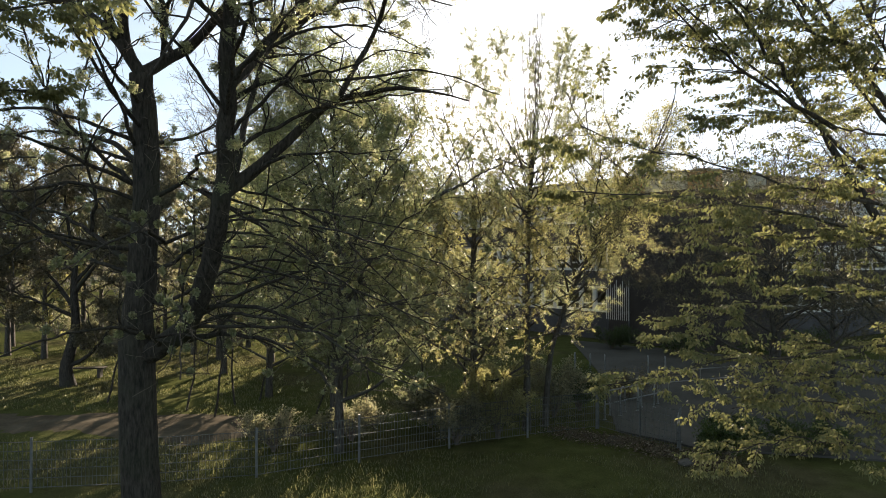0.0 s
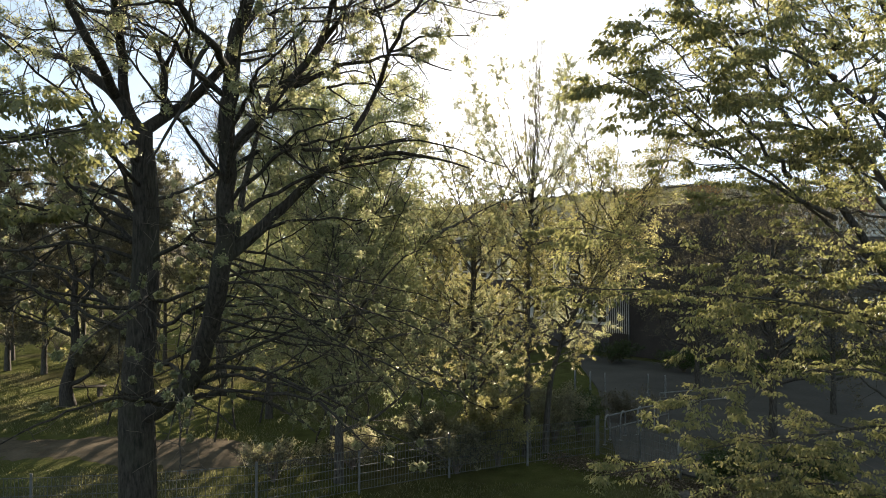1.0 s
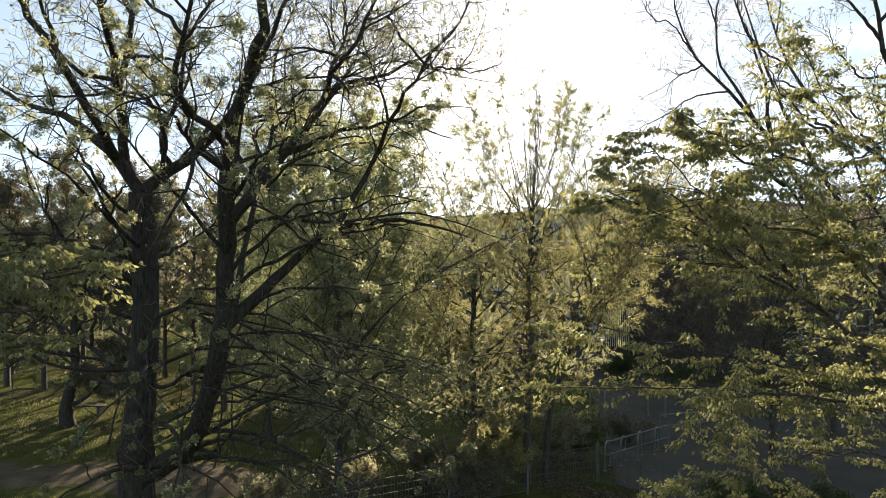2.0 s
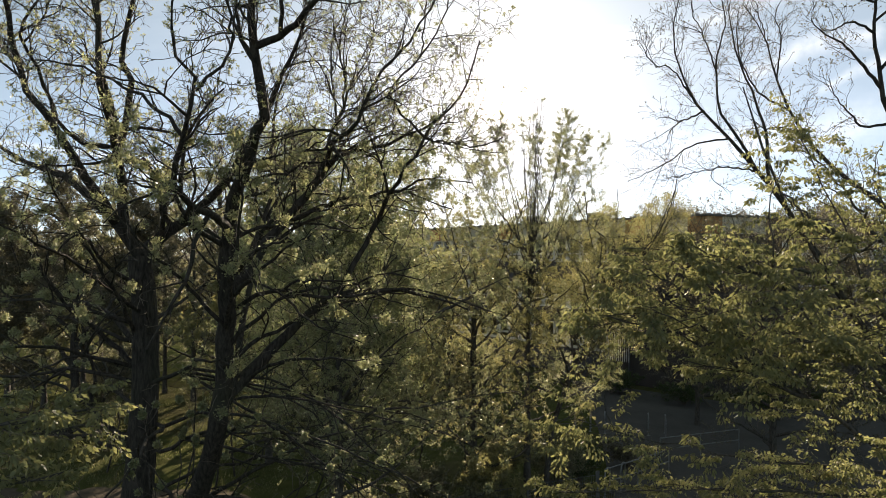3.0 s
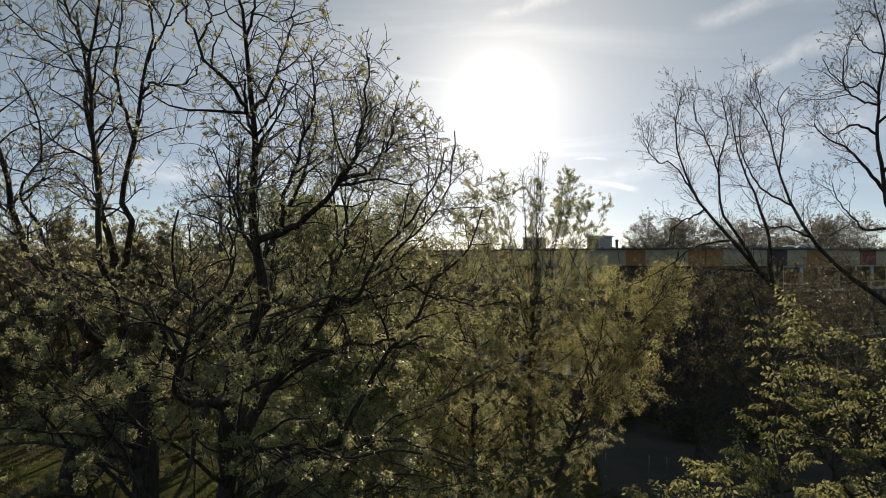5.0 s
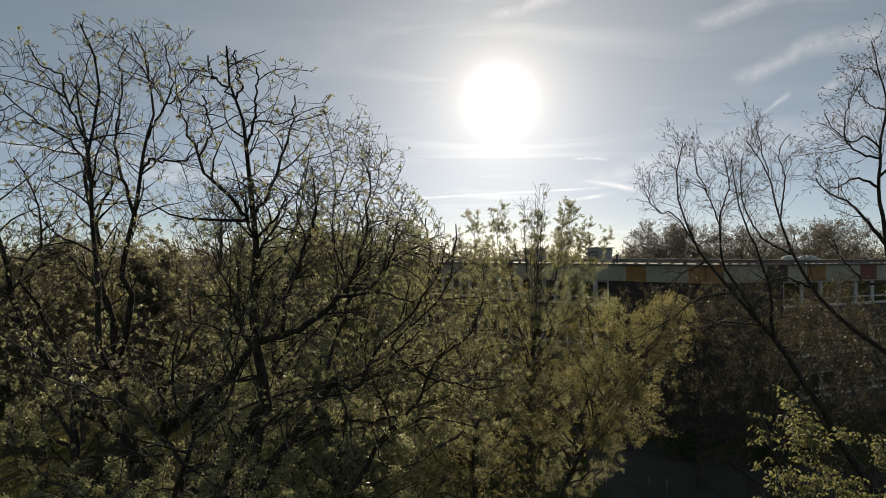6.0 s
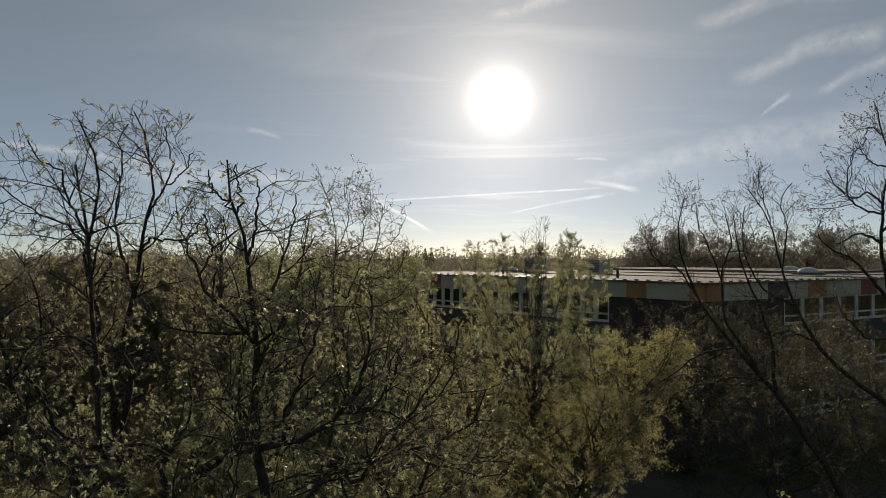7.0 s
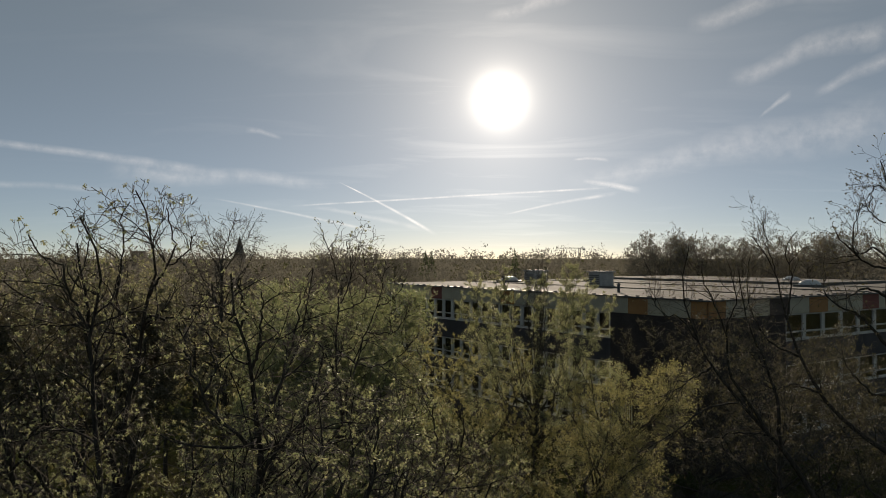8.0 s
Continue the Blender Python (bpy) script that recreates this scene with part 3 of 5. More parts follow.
fence([(-12.6, 15.9), (-9.9, 16.15), (-7.3, 16.5), (-4.75, 17.1), (-2.31, 18.5), (0.18, 19.85), (2.64, 21.0), (5.03, 22.0)],
      "galvanised twin-bar mesh fence along the meadow")
fence([(5.10, 22.05), (6.05, 20.6), (6.85, 19.4)], "galvanised twin-bar mesh fence turning to the yard gate")


def pipe(pts, r, name, mat, parent, k=24, sides=8):
    v, f = tubes(resample(pts, k)[None], np.full((1, k), r), sides)
    return raw_mesh(name, v, f, mat, parent, True)


def bike_hoop():
    root = tagged(new("bike_hoop"), "galvanised bent-tube bicycle hoop set in asphalt", "bicycle stand", "hoops in the yard")
    pts = [(-0.35, 0, 0), (-0.35, 0, 0.65)] + [(-0.35 * math.cos(a), 0, 0.68 + 0.26 * math.sin(a)) for a in np.linspace(0.25, math.pi - 0.25, 7)] + [(0.35, 0, 0.65), (0.35, 0, 0)]
    pipe(pts, 0.028, "tube", STEEL, root, 40)
    for x in (-0.35, 0.35):
        part("foot", box((0.12, 0.12, 0.012), pose(x, 0, 0.006), 0.003), STEEL, root)
    return root


hoop = bike_hoop()
spots = [(7.2, 24.6, 62), (6.4, 23.9, 62), (5.7, 23.3, 62), (8.0, 25.2, 62), (6.4, 32.5, 75), (7.05, 32.1, 75), (7.65, 31.7, 75), (9.6, 31.4, 75), (10.3, 31.1, 75), (7.0, 19.9, 66)]
hoop.matrix_basis = pose(spots[0][0], spots[0][1], 0.03, 0, 0, spots[0][2])
for x, y, a in spots[1:]:
    copy_thing(hoop, pose(x, y, 0.03, 0, 0, a))


def barrier(a, b, label):
    root = tagged(new("tube_barrier"), label, "barrier", "barriers in the yard")
    a, b = Vector(a), Vector(b)
    for z in (0.95, 0.5):
        pipe([(a.x, a.y, z), ((a.x + b.x) / 2, (a.y + b.y) / 2, z), (b.x, b.y, z)], 0.024, "rail", STEEL, root, 6)
    n = max(2, int((b - a).length / 1.6))
    for i in range(n + 1):
        p = a.lerp(b, i / n)
        pipe([(p.x, p.y, 0.02), (p.x, p.y, 0.5), (p.x, p.y, 0.96)], 0.026, "post", STEEL, root, 4)


barrier((5.6, 23.2, 0), (8.6, 25.6, 0), "grey tubular steel barrier by the yard gate")
barrier((8.8, 27.2, 0), (12.6, 28.6, 0), "grey tubular steel barrier across the yard")


def bench():
    root = tagged(new("park_bench"), "backless weathered wooden bench on the meadow", "bench")
    for i in range(3):
        part("plank", box((1.9, 0.13, 0.05), pose(0, (i - 1) * 0.15, 0.46), 0.008), BENCH_WOOD, root)
    for x in (-0.7, 0.7):
        part("support", box((0.12, 0.42, 0.44), pose(x, 0, 0.215), 0.01), STONE, root)
    root.matrix_basis = pose(-16.7, 31.2, -0.02, 0, 0, 8)
    return root


bench()


def boulder(at, size, seed):
    bm = bmesh.new()
    bmesh.ops.create_icosphere(bm, subdivisions=3, radius=1.0)
    for v in bm.verts:
        v.co *= 1 + 0.28 * noise.noise(v.co * 1.3 + Vector((seed, 0, 0))) + 0.07 * noise.noise(v.co * 4)
    bmesh.ops.transform(bm, matrix=Matrix.Translation(at) @ Matrix.Diagonal((*size, 1)), verts=bm.verts)
    ob = part("boulder", bm, STONE)
    tagged(ob, "low grey boulder at the edge of the lawn", "stone", "boulders by the yard")


boulder((6.6, 18.2, 0.02), (0.24, 0.17, 0.11), 1)
boulder((5.2, 20.4, 0.0), (0.28, 0.2, 0.13), 4)

# fallen leaves and twigs along the edge of the lawn
def leaf_litter():
    rng = np.random.default_rng(19)
    n = 5200
    t = rng.random(n)
    x, y = 3.6 + 4.2 * t + rng.normal(size=n) * 0.28, 21.6 - 3.6 * t + rng.normal(size=n) * 0.42
    at = np.stack([x, y, rng.uniform(0.0, 0.05, n) + 0.10 * np.exp(-((x - 5.6) ** 2 + (y - 20.0) ** 2))], 1)
    v, f = leaves(rng, at, rng.normal(size=(n, 3)) * np.array([1, 1, 0.35]), 0.075, 0.55, 0.0, 0.4, 0.2)
    tagged(raw_mesh("leaf_litter", v, f, LITTER), "brown fallen leaves along the edge of the lawn", "leaf litter", kind="stuff")


leaf_litter()

# ---- trees ----
def oak():
    """The big oak by the lawn: two stems from one trunk, crooked limbs, small tufts of young leaves."""
    limbs = []
    limb(limbs, 0.285, 0.250, (0.00, 0.00, -0.10), (0.00, 0.00, 1.60), (-0.08, 0.00, 3.20), (-0.10, 0.00, 4.50))
    limb(limbs, 0.225, 0.165, (-0.10, 0.00, 4.30), (-0.03, 0.00, 5.55), (0.02, 0.00, 6.22), (0.02, 0.00, 7.06), (-0.01, 0.00, 7.72), (-0.06, 0.00, 8.31))
    limb(limbs, 0.095, 0.015, (-0.18, 0.00, 8.27), (-0.37, -0.10, 8.79), (-0.75, 0.00, 9.13), (-1.40, 0.40, 9.52), (-2.06, 0.70, 9.73), (-2.73, 0.90, 10.06), (-3.35, 1.00, 10.64))
    limb(limbs, 0.095, 0.012, (-0.37, -0.10, 8.81), (-0.29, -0.70, 9.09), (-0.20, -1.20, 9.30), (-0.33, -1.40, 9.66), (-0.44, -1.60, 9.97), (-0.70, -1.70, 10.32), (-0.74, -1.90, 10.81), (-0.71, -2.10, 11.35), (-0.84, -2.20, 12.04), (-0.67, -2.30, 12.97))
    limb(limbs, 0.115, 0.012, (-0.21, 0.00, 8.37), (-0.32, 0.00, 8.87), (-0.29, -0.10, 9.43), (-0.39, -0.10, 10.01), (-0.40, -0.20, 10.45), (-0.44, -0.40, 10.93), (-0.40, -0.60, 11.58), (-0.45, -0.80, 12.21), (-0.37, -1.00, 12.83), (-0.49, -1.00, 13.58))
    limb(limbs, 0.060, 0.009, (-0.29, -0.10, 9.43), (0.02, -0.90, 9.84), (0.34, -1.70, 9.97), (0.52, -2.30, 10.18), (0.54, -2.40, 10.73), (0.42, -2.30, 11.50), (0.35, -2.30, 12.40), (0.38, -2.30, 12.75), (0.51, -2.35, 12.95), (0.56, -2.50, 13.37), (0.57, -2.70, 13.59), (0.50, -2.75, 13.81))
    limb(limbs, 0.060, 0.008, (-0.31, -0.10, 9.85), (-0.15, -0.30, 10.15), (-0.09, -0.40, 10.29), (0.04, -0.50, 10.74), (-0.07, -0.60, 11.08), (0.16, -0.70, 11.92), (0.41, -0.90, 12.86), (0.56, -1.10, 13.44), (0.47, -1.10, 13.89), (0.32, -1.10, 14.26))
    limb(limbs, 0.028, 0.007, (0.20, -0.80, 12.57), (0.45, -0.90, 12.61), (0.74, -0.90, 12.58), (1.05, -1.00, 12.62), (1.20, -1.10, 12.90))
    limb(limbs, 0.028, 0.007, (-0.07, -1.30, 12.21), (-0.18, -1.70, 12.72), (-0.31, -2.00, 12.83), (-0.42, -2.30, 13.00), (-0.54, -2.40, 13.14))
    limb(limbs, 0.028, 0.007, (0.36, -2.30, 12.68), (0.20, -2.40, 12.98), (0.18, -2.50, 13.27), (-0.10, -2.50, 13.47), (-0.20, -2.50, 13.64))
    limb(limbs, 0.034, 0.007, (-0.12, -0.70, 11.96), (-0.07, -0.70, 12.58), (-0.04, -0.80, 13.03), (0.10, -0.90, 13.62), (0.07, -1.00, 13.89), (0.20, -1.00, 14.12))
    limb(limbs, 0.024, 0.007, (0.42, -0.90, 12.93), (0.71, -1.10, 13.27), (0.87, -1.20, 13.54), (0.80, -1.30, 14.02))
    limb(limbs, 0.024, 0.007, (0.71, -1.10, 13.19), (1.04, -1.30, 13.44), (1.20, -1.40, 13.67))
    limb(limbs, 0.034, 0.007, (-0.55, -0.90, 9.90), (-0.74, -1.10, 10.27), (-0.78, -1.40, 10.76), (-0.80, -1.70, 11.01), (-0.40, -1.90, 11.52), (-0.41, -2.00, 12.03), (-0.61, -2.10, 12.46))
    limb(limbs, 0.100, 0.010, (-0.03, 0.00, 8.27), (0.12, 0.40, 8.62), (0.44, 0.60, 8.92), (0.86, 0.40, 9.21), (1.26, 0.10, 9.57), (1.57, -0.10, 9.93), (1.86, -0.30, 10.35), (2.19, -0.60, 10.88), (2.57, -0.90, 11.48), (2.76, -1.10, 12.16))
    limb(limbs, 0.045, 0.008, (0.21, 0.40, 8.68), (0.12, 0.30, 9.11), (0.33, 0.10, 9.49), (0.71, -0.10, 10.18), (0.74, -0.30, 10.76))
    limb(limbs, 0.040, 0.008, (0.25, 0.30, 8.61), (0.33, -0.10, 9.10), (0.18, -0.40, 9.65), (0.00, -0.70, 9.62), (-0.70, -0.90, 9.52), (-1.10, -1.00, 9.48), (-1.40, -1.10, 9.63))
    limb(limbs, 0.165, 0.100, (-0.03, 0.00, 4.20), (0.62, -0.20, 4.49), (1.13, -0.60, 5.25), (1.44, -1.00, 6.01), (1.58, -1.20, 6.74), (1.66, -1.40, 7.43), (1.79, -1.70, 8.40))
    limb(limbs, 0.100, 0.008, (1.79, -1.70, 8.40), (1.94, -2.00, 8.94), (2.16, -2.30, 9.25), (2.37, -2.60, 9.59), (2.53, -2.80, 9.59), (2.52, -2.90, 9.96), (2.49, -3.10, 10.46), (2.46, -3.10, 11.33), (2.48, -3.30, 11.84), (2.49, -3.45, 12.23), (2.56, -3.70, 12.45), (2.48, -3.70, 12.71), (2.40, -3.70, 12.99), (2.38, -3.70, 13.25))
    limb(limbs, 0.055, 0.008, (1.78, -1.70, 8.68), (1.96, -2.60, 8.70), (1.90, -3.10, 8.78), (1.86, -3.40, 8.89), (1.87, -3.60, 9.06), (1.99, -3.70, 9.35), (2.15, -3.90, 9.57), (2.23, -4.00, 9.83), (2.14, -4.10, 9.98), (2.09, -4.20, 10.29), (2.15, -4.20, 10.67))
    limb(limbs, 0.026, 0.007, (1.98, -3.70, 9.37), (1.81, -3.70, 9.62), (1.53, -3.60, 9.84), (1.26, -3.60, 9.99), (0.94, -3.60, 10.10), (0.51, -3.50, 10.18))
    limb(limbs, 0.030, 0.007, (2.23, -4.00, 9.83), (2.43, -4.00, 9.95), (2.56, -4.00, 10.20), (2.54, -4.10, 10.51), (2.64, -4.10, 10.91))
    limb(limbs, 0.034, 0.007, (2.55, -3.60, 11.65), (2.47, -3.80, 11.83), (2.30, -3.83, 12.00), (2.17, -3.90, 12.25), (2.06, -3.90, 12.52), (1.99, -3.90, 12.77))
    limb(limbs, 0.028, 0.007, (2.53, -3.30, 11.50), (2.62, -3.10, 11.96), (2.72, -2.90, 12.42), (2.77, -2.80, 12.74), (2.80, -2.75, 13.02))
    limb(limbs, 0.022, 0.007, (2.57, -3.70, 12.35), (2.62, -3.60, 12.66), (2.63, -3.60, 13.08))
    limb(limbs, 0.022, 0.007, (2.40, -3.70, 12.84), (2.25, -3.70, 13.00), (2.21, -3.70, 13.16))
    limb(limbs, 0.022, 0.007, (2.47, -3.70, 12.64), (2.51, -3.70, 12.90), (2.46, -3.70, 13.21))
    limb(limbs, 0.022, 0.007, (2.22, -3.90, 12.16), (2.30, -3.90, 12.39), (2.23, -3.90, 12.74))
    limb(limbs, 0.040, 0.007, (2.48, -2.90, 10.37), (2.81, -3.20, 10.54), (3.16, -3.50, 10.70), (3.43, -3.70, 10.96), (3.60, -3.90, 11.18), (3.70, -4.00, 11.58), (3.74, -4.00, 12.03))
    limb(limbs, 0.024, 0.006, (3.46, -3.70, 10.99), (3.74, -3.90, 11.05), (3.95, -4.00, 11.33), (4.01, -4.00, 11.58))
    limb(limbs, 0.024, 0.006, (2.81, -3.20, 10.54), (2.86, -3.40, 10.93), (3.07, -3.60, 11.33), (3.22, -3.70, 11.72), (3.17, -3.70, 12.14))
    limb(limbs, 0.050, 0.010, (1.68, -1.30, 7.82), (1.60, 0.10, 8.47), (1.58, 1.10, 9.28), (1.46, 1.70, 10.29), (1.47, 2.00, 11.08), (1.80, 2.10, 12.08), (2.00, 2.10, 13.19))
    limb(limbs, 0.100, 0.010, (1.52, -1.00, 6.47), (1.89, -0.80, 6.81), (2.27, -0.60, 7.23), (2.54, -0.60, 7.51), (2.99, -0.70, 7.76), (3.52, -0.90, 7.83), (4.13, -1.10, 7.80), (4.75, -1.30, 7.61))
    limb(limbs, 0.088, 0.008, (1.68, -1.40, 7.84), (1.99, -1.00, 8.36), (2.28, -0.80, 8.81), (2.58, -0.80, 9.14), (2.80, -0.70, 9.51), (3.10, -0.90, 9.70), (3.72, -1.10, 9.77), (4.25, -1.30, 10.00), (4.53, -1.40, 10.25))
    limb(limbs, 0.030, 0.008, (2.68, -0.80, 9.25), (2.86, -0.40, 10.08), (3.03, -0.30, 10.60), (2.91, -0.20, 11.39), (3.16, -0.20, 12.21))
    limb(limbs, 0.060, 0.008, (2.99, -0.70, 7.77), (3.30, -0.70, 8.39), (3.50, -0.70, 8.74), (3.77, -1.30, 9.12), (3.98, -1.70, 9.44), (4.08, -1.60, 9.57), (4.18, -1.50, 9.76), (4.32, -1.40, 10.03), (4.57, -1.50, 10.18), (4.72, -1.90, 10.41), (4.85, -2.10, 10.82))
    limb(limbs, 0.024, 0.007, (4.18, -1.50, 9.76), (4.53, -1.50, 9.72), (4.88, -1.60, 9.67), (5.15, -1.70, 9.76))
    limb(limbs, 0.026, 0.007, (3.79, -1.90, 10.23), (4.13, -2.10, 10.59), (4.36, -2.30, 10.86), (4.49, -2.50, 11.27), (4.52, -2.54, 11.66))
    limb(limbs, 0.022, 0.007, (4.13, -2.10, 10.59), (4.23, -2.30, 11.18), (4.19, -2.40, 11.73))
    limb(limbs, 0.040, 0.008, (2.80, -0.70, 9.51), (3.01, -1.30, 9.78), (3.34, -2.10, 9.75), (3.62, -2.30, 10.25), (3.79, -2.40, 10.45), (4.08, -2.50, 10.73), (4.33, -2.50, 11.14), (4.41, -2.50, 11.45))
    limb(limbs, 0.040, 0.008, (2.24, -0.80, 8.75), (2.56, -0.70, 8.89), (3.01, -0.80, 9.08), (3.40, -0.90, 9.11), (3.94, -1.00, 9.16), (4.54, -1.10, 8.92))
    limb(limbs, 0.055, 0.008, (-0.13, 0.10, 6.98), (-0.48, 0.30, 7.25), (-0.85, 0.60, 7.43), (-1.54, 0.90, 7.58), (-2.30, 1.10, 7.68), (-2.99, 1.30, 7.59))
    limb(limbs, 0.045, 0.008, (-0.21, 0.10, 6.65), (-0.65, 0.30, 6.99), (-0.89, 0.10, 7.32), (-1.16, -0.10, 7.64), (-1.27, -0.40, 8.09), (-1.36, -0.70, 8.60), (-1.16, -0.90, 9.14))
    limb(limbs, 0.055, 0.008, (-0.21, 0.10, 5.30), (-0.96, 0.40, 5.93), (-1.55, 0.60, 6.25), (-2.06, 0.70, 6.39), (-2.66, 0.80, 6.75))
    limb(limbs, 0.040, 0.008, (-0.96, 0.40, 5.93), (-0.88, 0.30, 6.49), (-0.93, 0.10, 7.07), (-0.96, 0.00, 7.72), (-0.74, -0.10, 8.37))
    limb(limbs, 0.036, 0.008, (0.12, 0.10, 7.20), (0.15, 1.50, 7.66), (0.45, 1.90, 8.08), (-0.06, 1.80, 8.87))
    limb(limbs, 0.060, 0.010, (0.17, 0.00, 4.05), (0.79, -0.10, 4.42), (1.47, -0.30, 4.49), (2.17, -0.50, 4.35), (2.66, -0.60, 4.03))
    limb(limbs, 0.048, 0.007, (1.55, -1.05, 6.60), (1.60, 0.10, 8.20), (1.65, 1.10, 9.20), (2.05, 1.80, 9.90), (2.53, 2.00, 10.42), (2.49, 1.90, 11.21), (2.42, 2.00, 11.92), (2.37, 2.60, 12.62), (2.23, 2.80, 13.30), (2.03, 2.90, 13.80))
    limb(limbs, 0.034, 0.007, (2.51, 2.00, 10.72), (2.73, 2.30, 11.46), (3.04, 2.80, 12.43), (3.17, 2.90, 12.87), (3.21, 2.90, 13.32))
    limb(limbs, 0.030, 0.007, (2.51, 1.90, 11.01), (2.27, 2.00, 11.62), (1.89, 2.40, 12.18), (1.76, 2.50, 12.71), (1.90, 2.60, 13.20))
    limb(limbs, 0.026, 0.007, (2.39, 2.60, 12.41), (2.57, 2.70, 13.06), (2.50, 2.80, 13.73))
    limb(limbs, 0.026, 0.007, (3.04, 2.80, 12.43), (3.40, 2.90, 12.65), (3.57, 2.90, 12.98))
    limb(limbs, 0.026, 0.007, (2.89, 2.70, 11.89), (3.40, 2.90, 12.00), (3.70, 3.00, 12.50))
    limb(limbs, 0.026, 0.007, (2.49, 2.50, 12.19), (2.82, 2.40, 12.60), (2.92, 2.40, 13.01), (2.84, 2.40, 13.48))
    limb(limbs, 0.022, 0.007, (2.45, 2.10, 11.66), (2.96, 2.10, 11.45), (3.55, 2.30, 11.66), (3.86, 2.40, 12.03))
    pick = random.Random(17)
    for i in range(8):
        # lower boughs that hang over the lawn
        a = math.radians(-95 + 14 * i)
        z0, rr = 4.3 + 0.3 * ((i * 5) % 8), pick.uniform(2.6, 4.2)
        end = (0.4 + rr * math.cos(a), rr * math.sin(a), z0 + pick.uniform(-0.8, 0.3))
        pts = [(0.35, -0.1, z0)] + [(0.4 + (end[0] - 0.4) * u + pick.uniform(-0.15, 0.15), end[1] * u + pick.uniform(-0.15, 0.15), z0 + (end[2] - z0) * u + 0.4 * math.sin(u * 2.6)) for u in (0.3, 0.55, 0.8, 1.0)]
        limbs.append((pts, 0.036, 0.006))
    for i in range(9):
        # boughs from both stems that spread towards the open lawn
        left = i % 3 == 0
        x0, y0, z0 = (-0.1, -0.1, 7.0 + 0.14 * i) if left else (1.7, -1.5, 7.1 + 0.18 * i)
        end = (pick.uniform(-0.8, 1.2) if left else pick.uniform(0.6, 4.0), pick.uniform(-4.6, -3.2) if i % 2 else pick.uniform(-3.4, -2.2), pick.uniform(7.7, 9.6))
        pts = [(x0, y0, z0)] + [(x0 + (end[0] - x0) * u + pick.uniform(-0.15, 0.15), y0 + (end[1] - y0) * u + pick.uniform(-0.15, 0.15), z0 + (end[2] - z0) * u + 0.15 * math.sin(u * 2.6)) for u in (0.3, 0.55, 0.8, 1.0)]
        limbs.append((pts, 0.034, 0.006))
    for i in range(12):
        # low leafy boughs behind and beside the second stem, down to the fence
        a = math.radians(-35 + 9 * i)
        z0, rr = 4.6 + 0.22 * ((i * 7) % 12), pick.uniform(3.0, 5.2)
        end = (0.8 + rr * math.cos(a), rr * math.sin(a) - 0.3, pick.uniform(3.4, 5.4))
        pts = [(0.8, -0.3, z0)] + [(0.8 + (end[0] - 0.8) * u + pick.uniform(-0.2, 0.2), -0.3 + (end[1] + 0.3) * u + pick.uniform(-0.2, 0.2), z0 + (end[2] - z0) * u + 0.4 * math.sin(u * 2.6)) for u in (0.3, 0.55, 0.8, 1.0)]
        limbs.append((pts, 0.034, 0.006))
    for i in range(8):
        # low boughs on the meadow side
        a = math.radians(118 + 17 * i)
        z0, rr = 5.0 + 0.33 * ((i * 3) % 8), pick.uniform(2.4, 3.8)
        pts = [(-0.1, 0.0, z0)] + [(-0.1 + rr * math.cos(a) * u + pick.uniform(-0.15, 0.15), rr * math.sin(a) * u + pick.uniform(-0.15, 0.15), z0 + pick.uniform(-0.5, 0.3) * u + 0.45 * math.sin(u * 2.6)) for u in (0.3, 0.55, 0.8, 1.0)]
        limbs.append((pts, 0.034, 0.006))
    for i in range(8):
        # long arching boughs of the second stem, out towards the yard
        z0 = 6.4 + 0.42 * i
        x0, y0 = 1.45 + 0.045 * i, -1.0 - 0.09 * i
        end = (pick.uniform(3.4, 5.3), pick.uniform(-2.2, 1.2), z0 + pick.uniform(-0.2, 1.3))
        pts = [(x0, y0, z0)] + [(x0 + (end[0] - x0) * u + pick.uniform(-0.15, 0.15), y0 + (end[1] - y0) * u + pick.uniform(-0.15, 0.15), z0 + (end[2] - z0) * u ** 0.8 + pick.uniform(-0.12, 0.12) + 0.35 * math.sin(u * 2.8)) for u in (0.2, 0.4, 0.6, 0.8, 1.0)]
        limbs.append((pts, 0.032, 0.006))
    levels = [
        dict(per=lambda ln: ln * 1.8, length=(0.7, 2.1), angle=(34, 66), k=9, up=0.02, wander=0.17, first=0.15, thick=0.0185, taper=0.34, sides=5, jitter=0.82, slim=0.0034),
        dict(per=lambda ln: ln * 3.4, length=(0.35, 1.05), angle=(36, 72), k=6, up=0.015, wander=0.20, first=0.12, thick=0.015, taper=0.38, sides=4, jitter=0.6, limb_share=0.5, slim=0.0030),
        dict(per=lambda ln: ln * 5.0, length=(0.18, 0.55), angle=(38, 78), k=4, up=0.015, wander=0.24, first=0.10, thick=0.011, taper=0.45, limb_share=0.4, jitter=0.5, slim=0.0032),
        dict(per=lambda ln: ln * 5.6, length=(0.08, 0.26), angle=(36, 76), k=3, up=0.02, wander=0.3, first=0.10, thick=0.012, taper=0.6, limb_share=0.2, slim=0.0028),
        dict(per=lambda ln: ln * 4.4, length=(0.05, 0.13), angle=(30, 70), k=2, up=0.03, wander=0.2, first=0.10, thick=0.016, taper=0.8, limb_share=0.1, slim=0.0025),
    ]

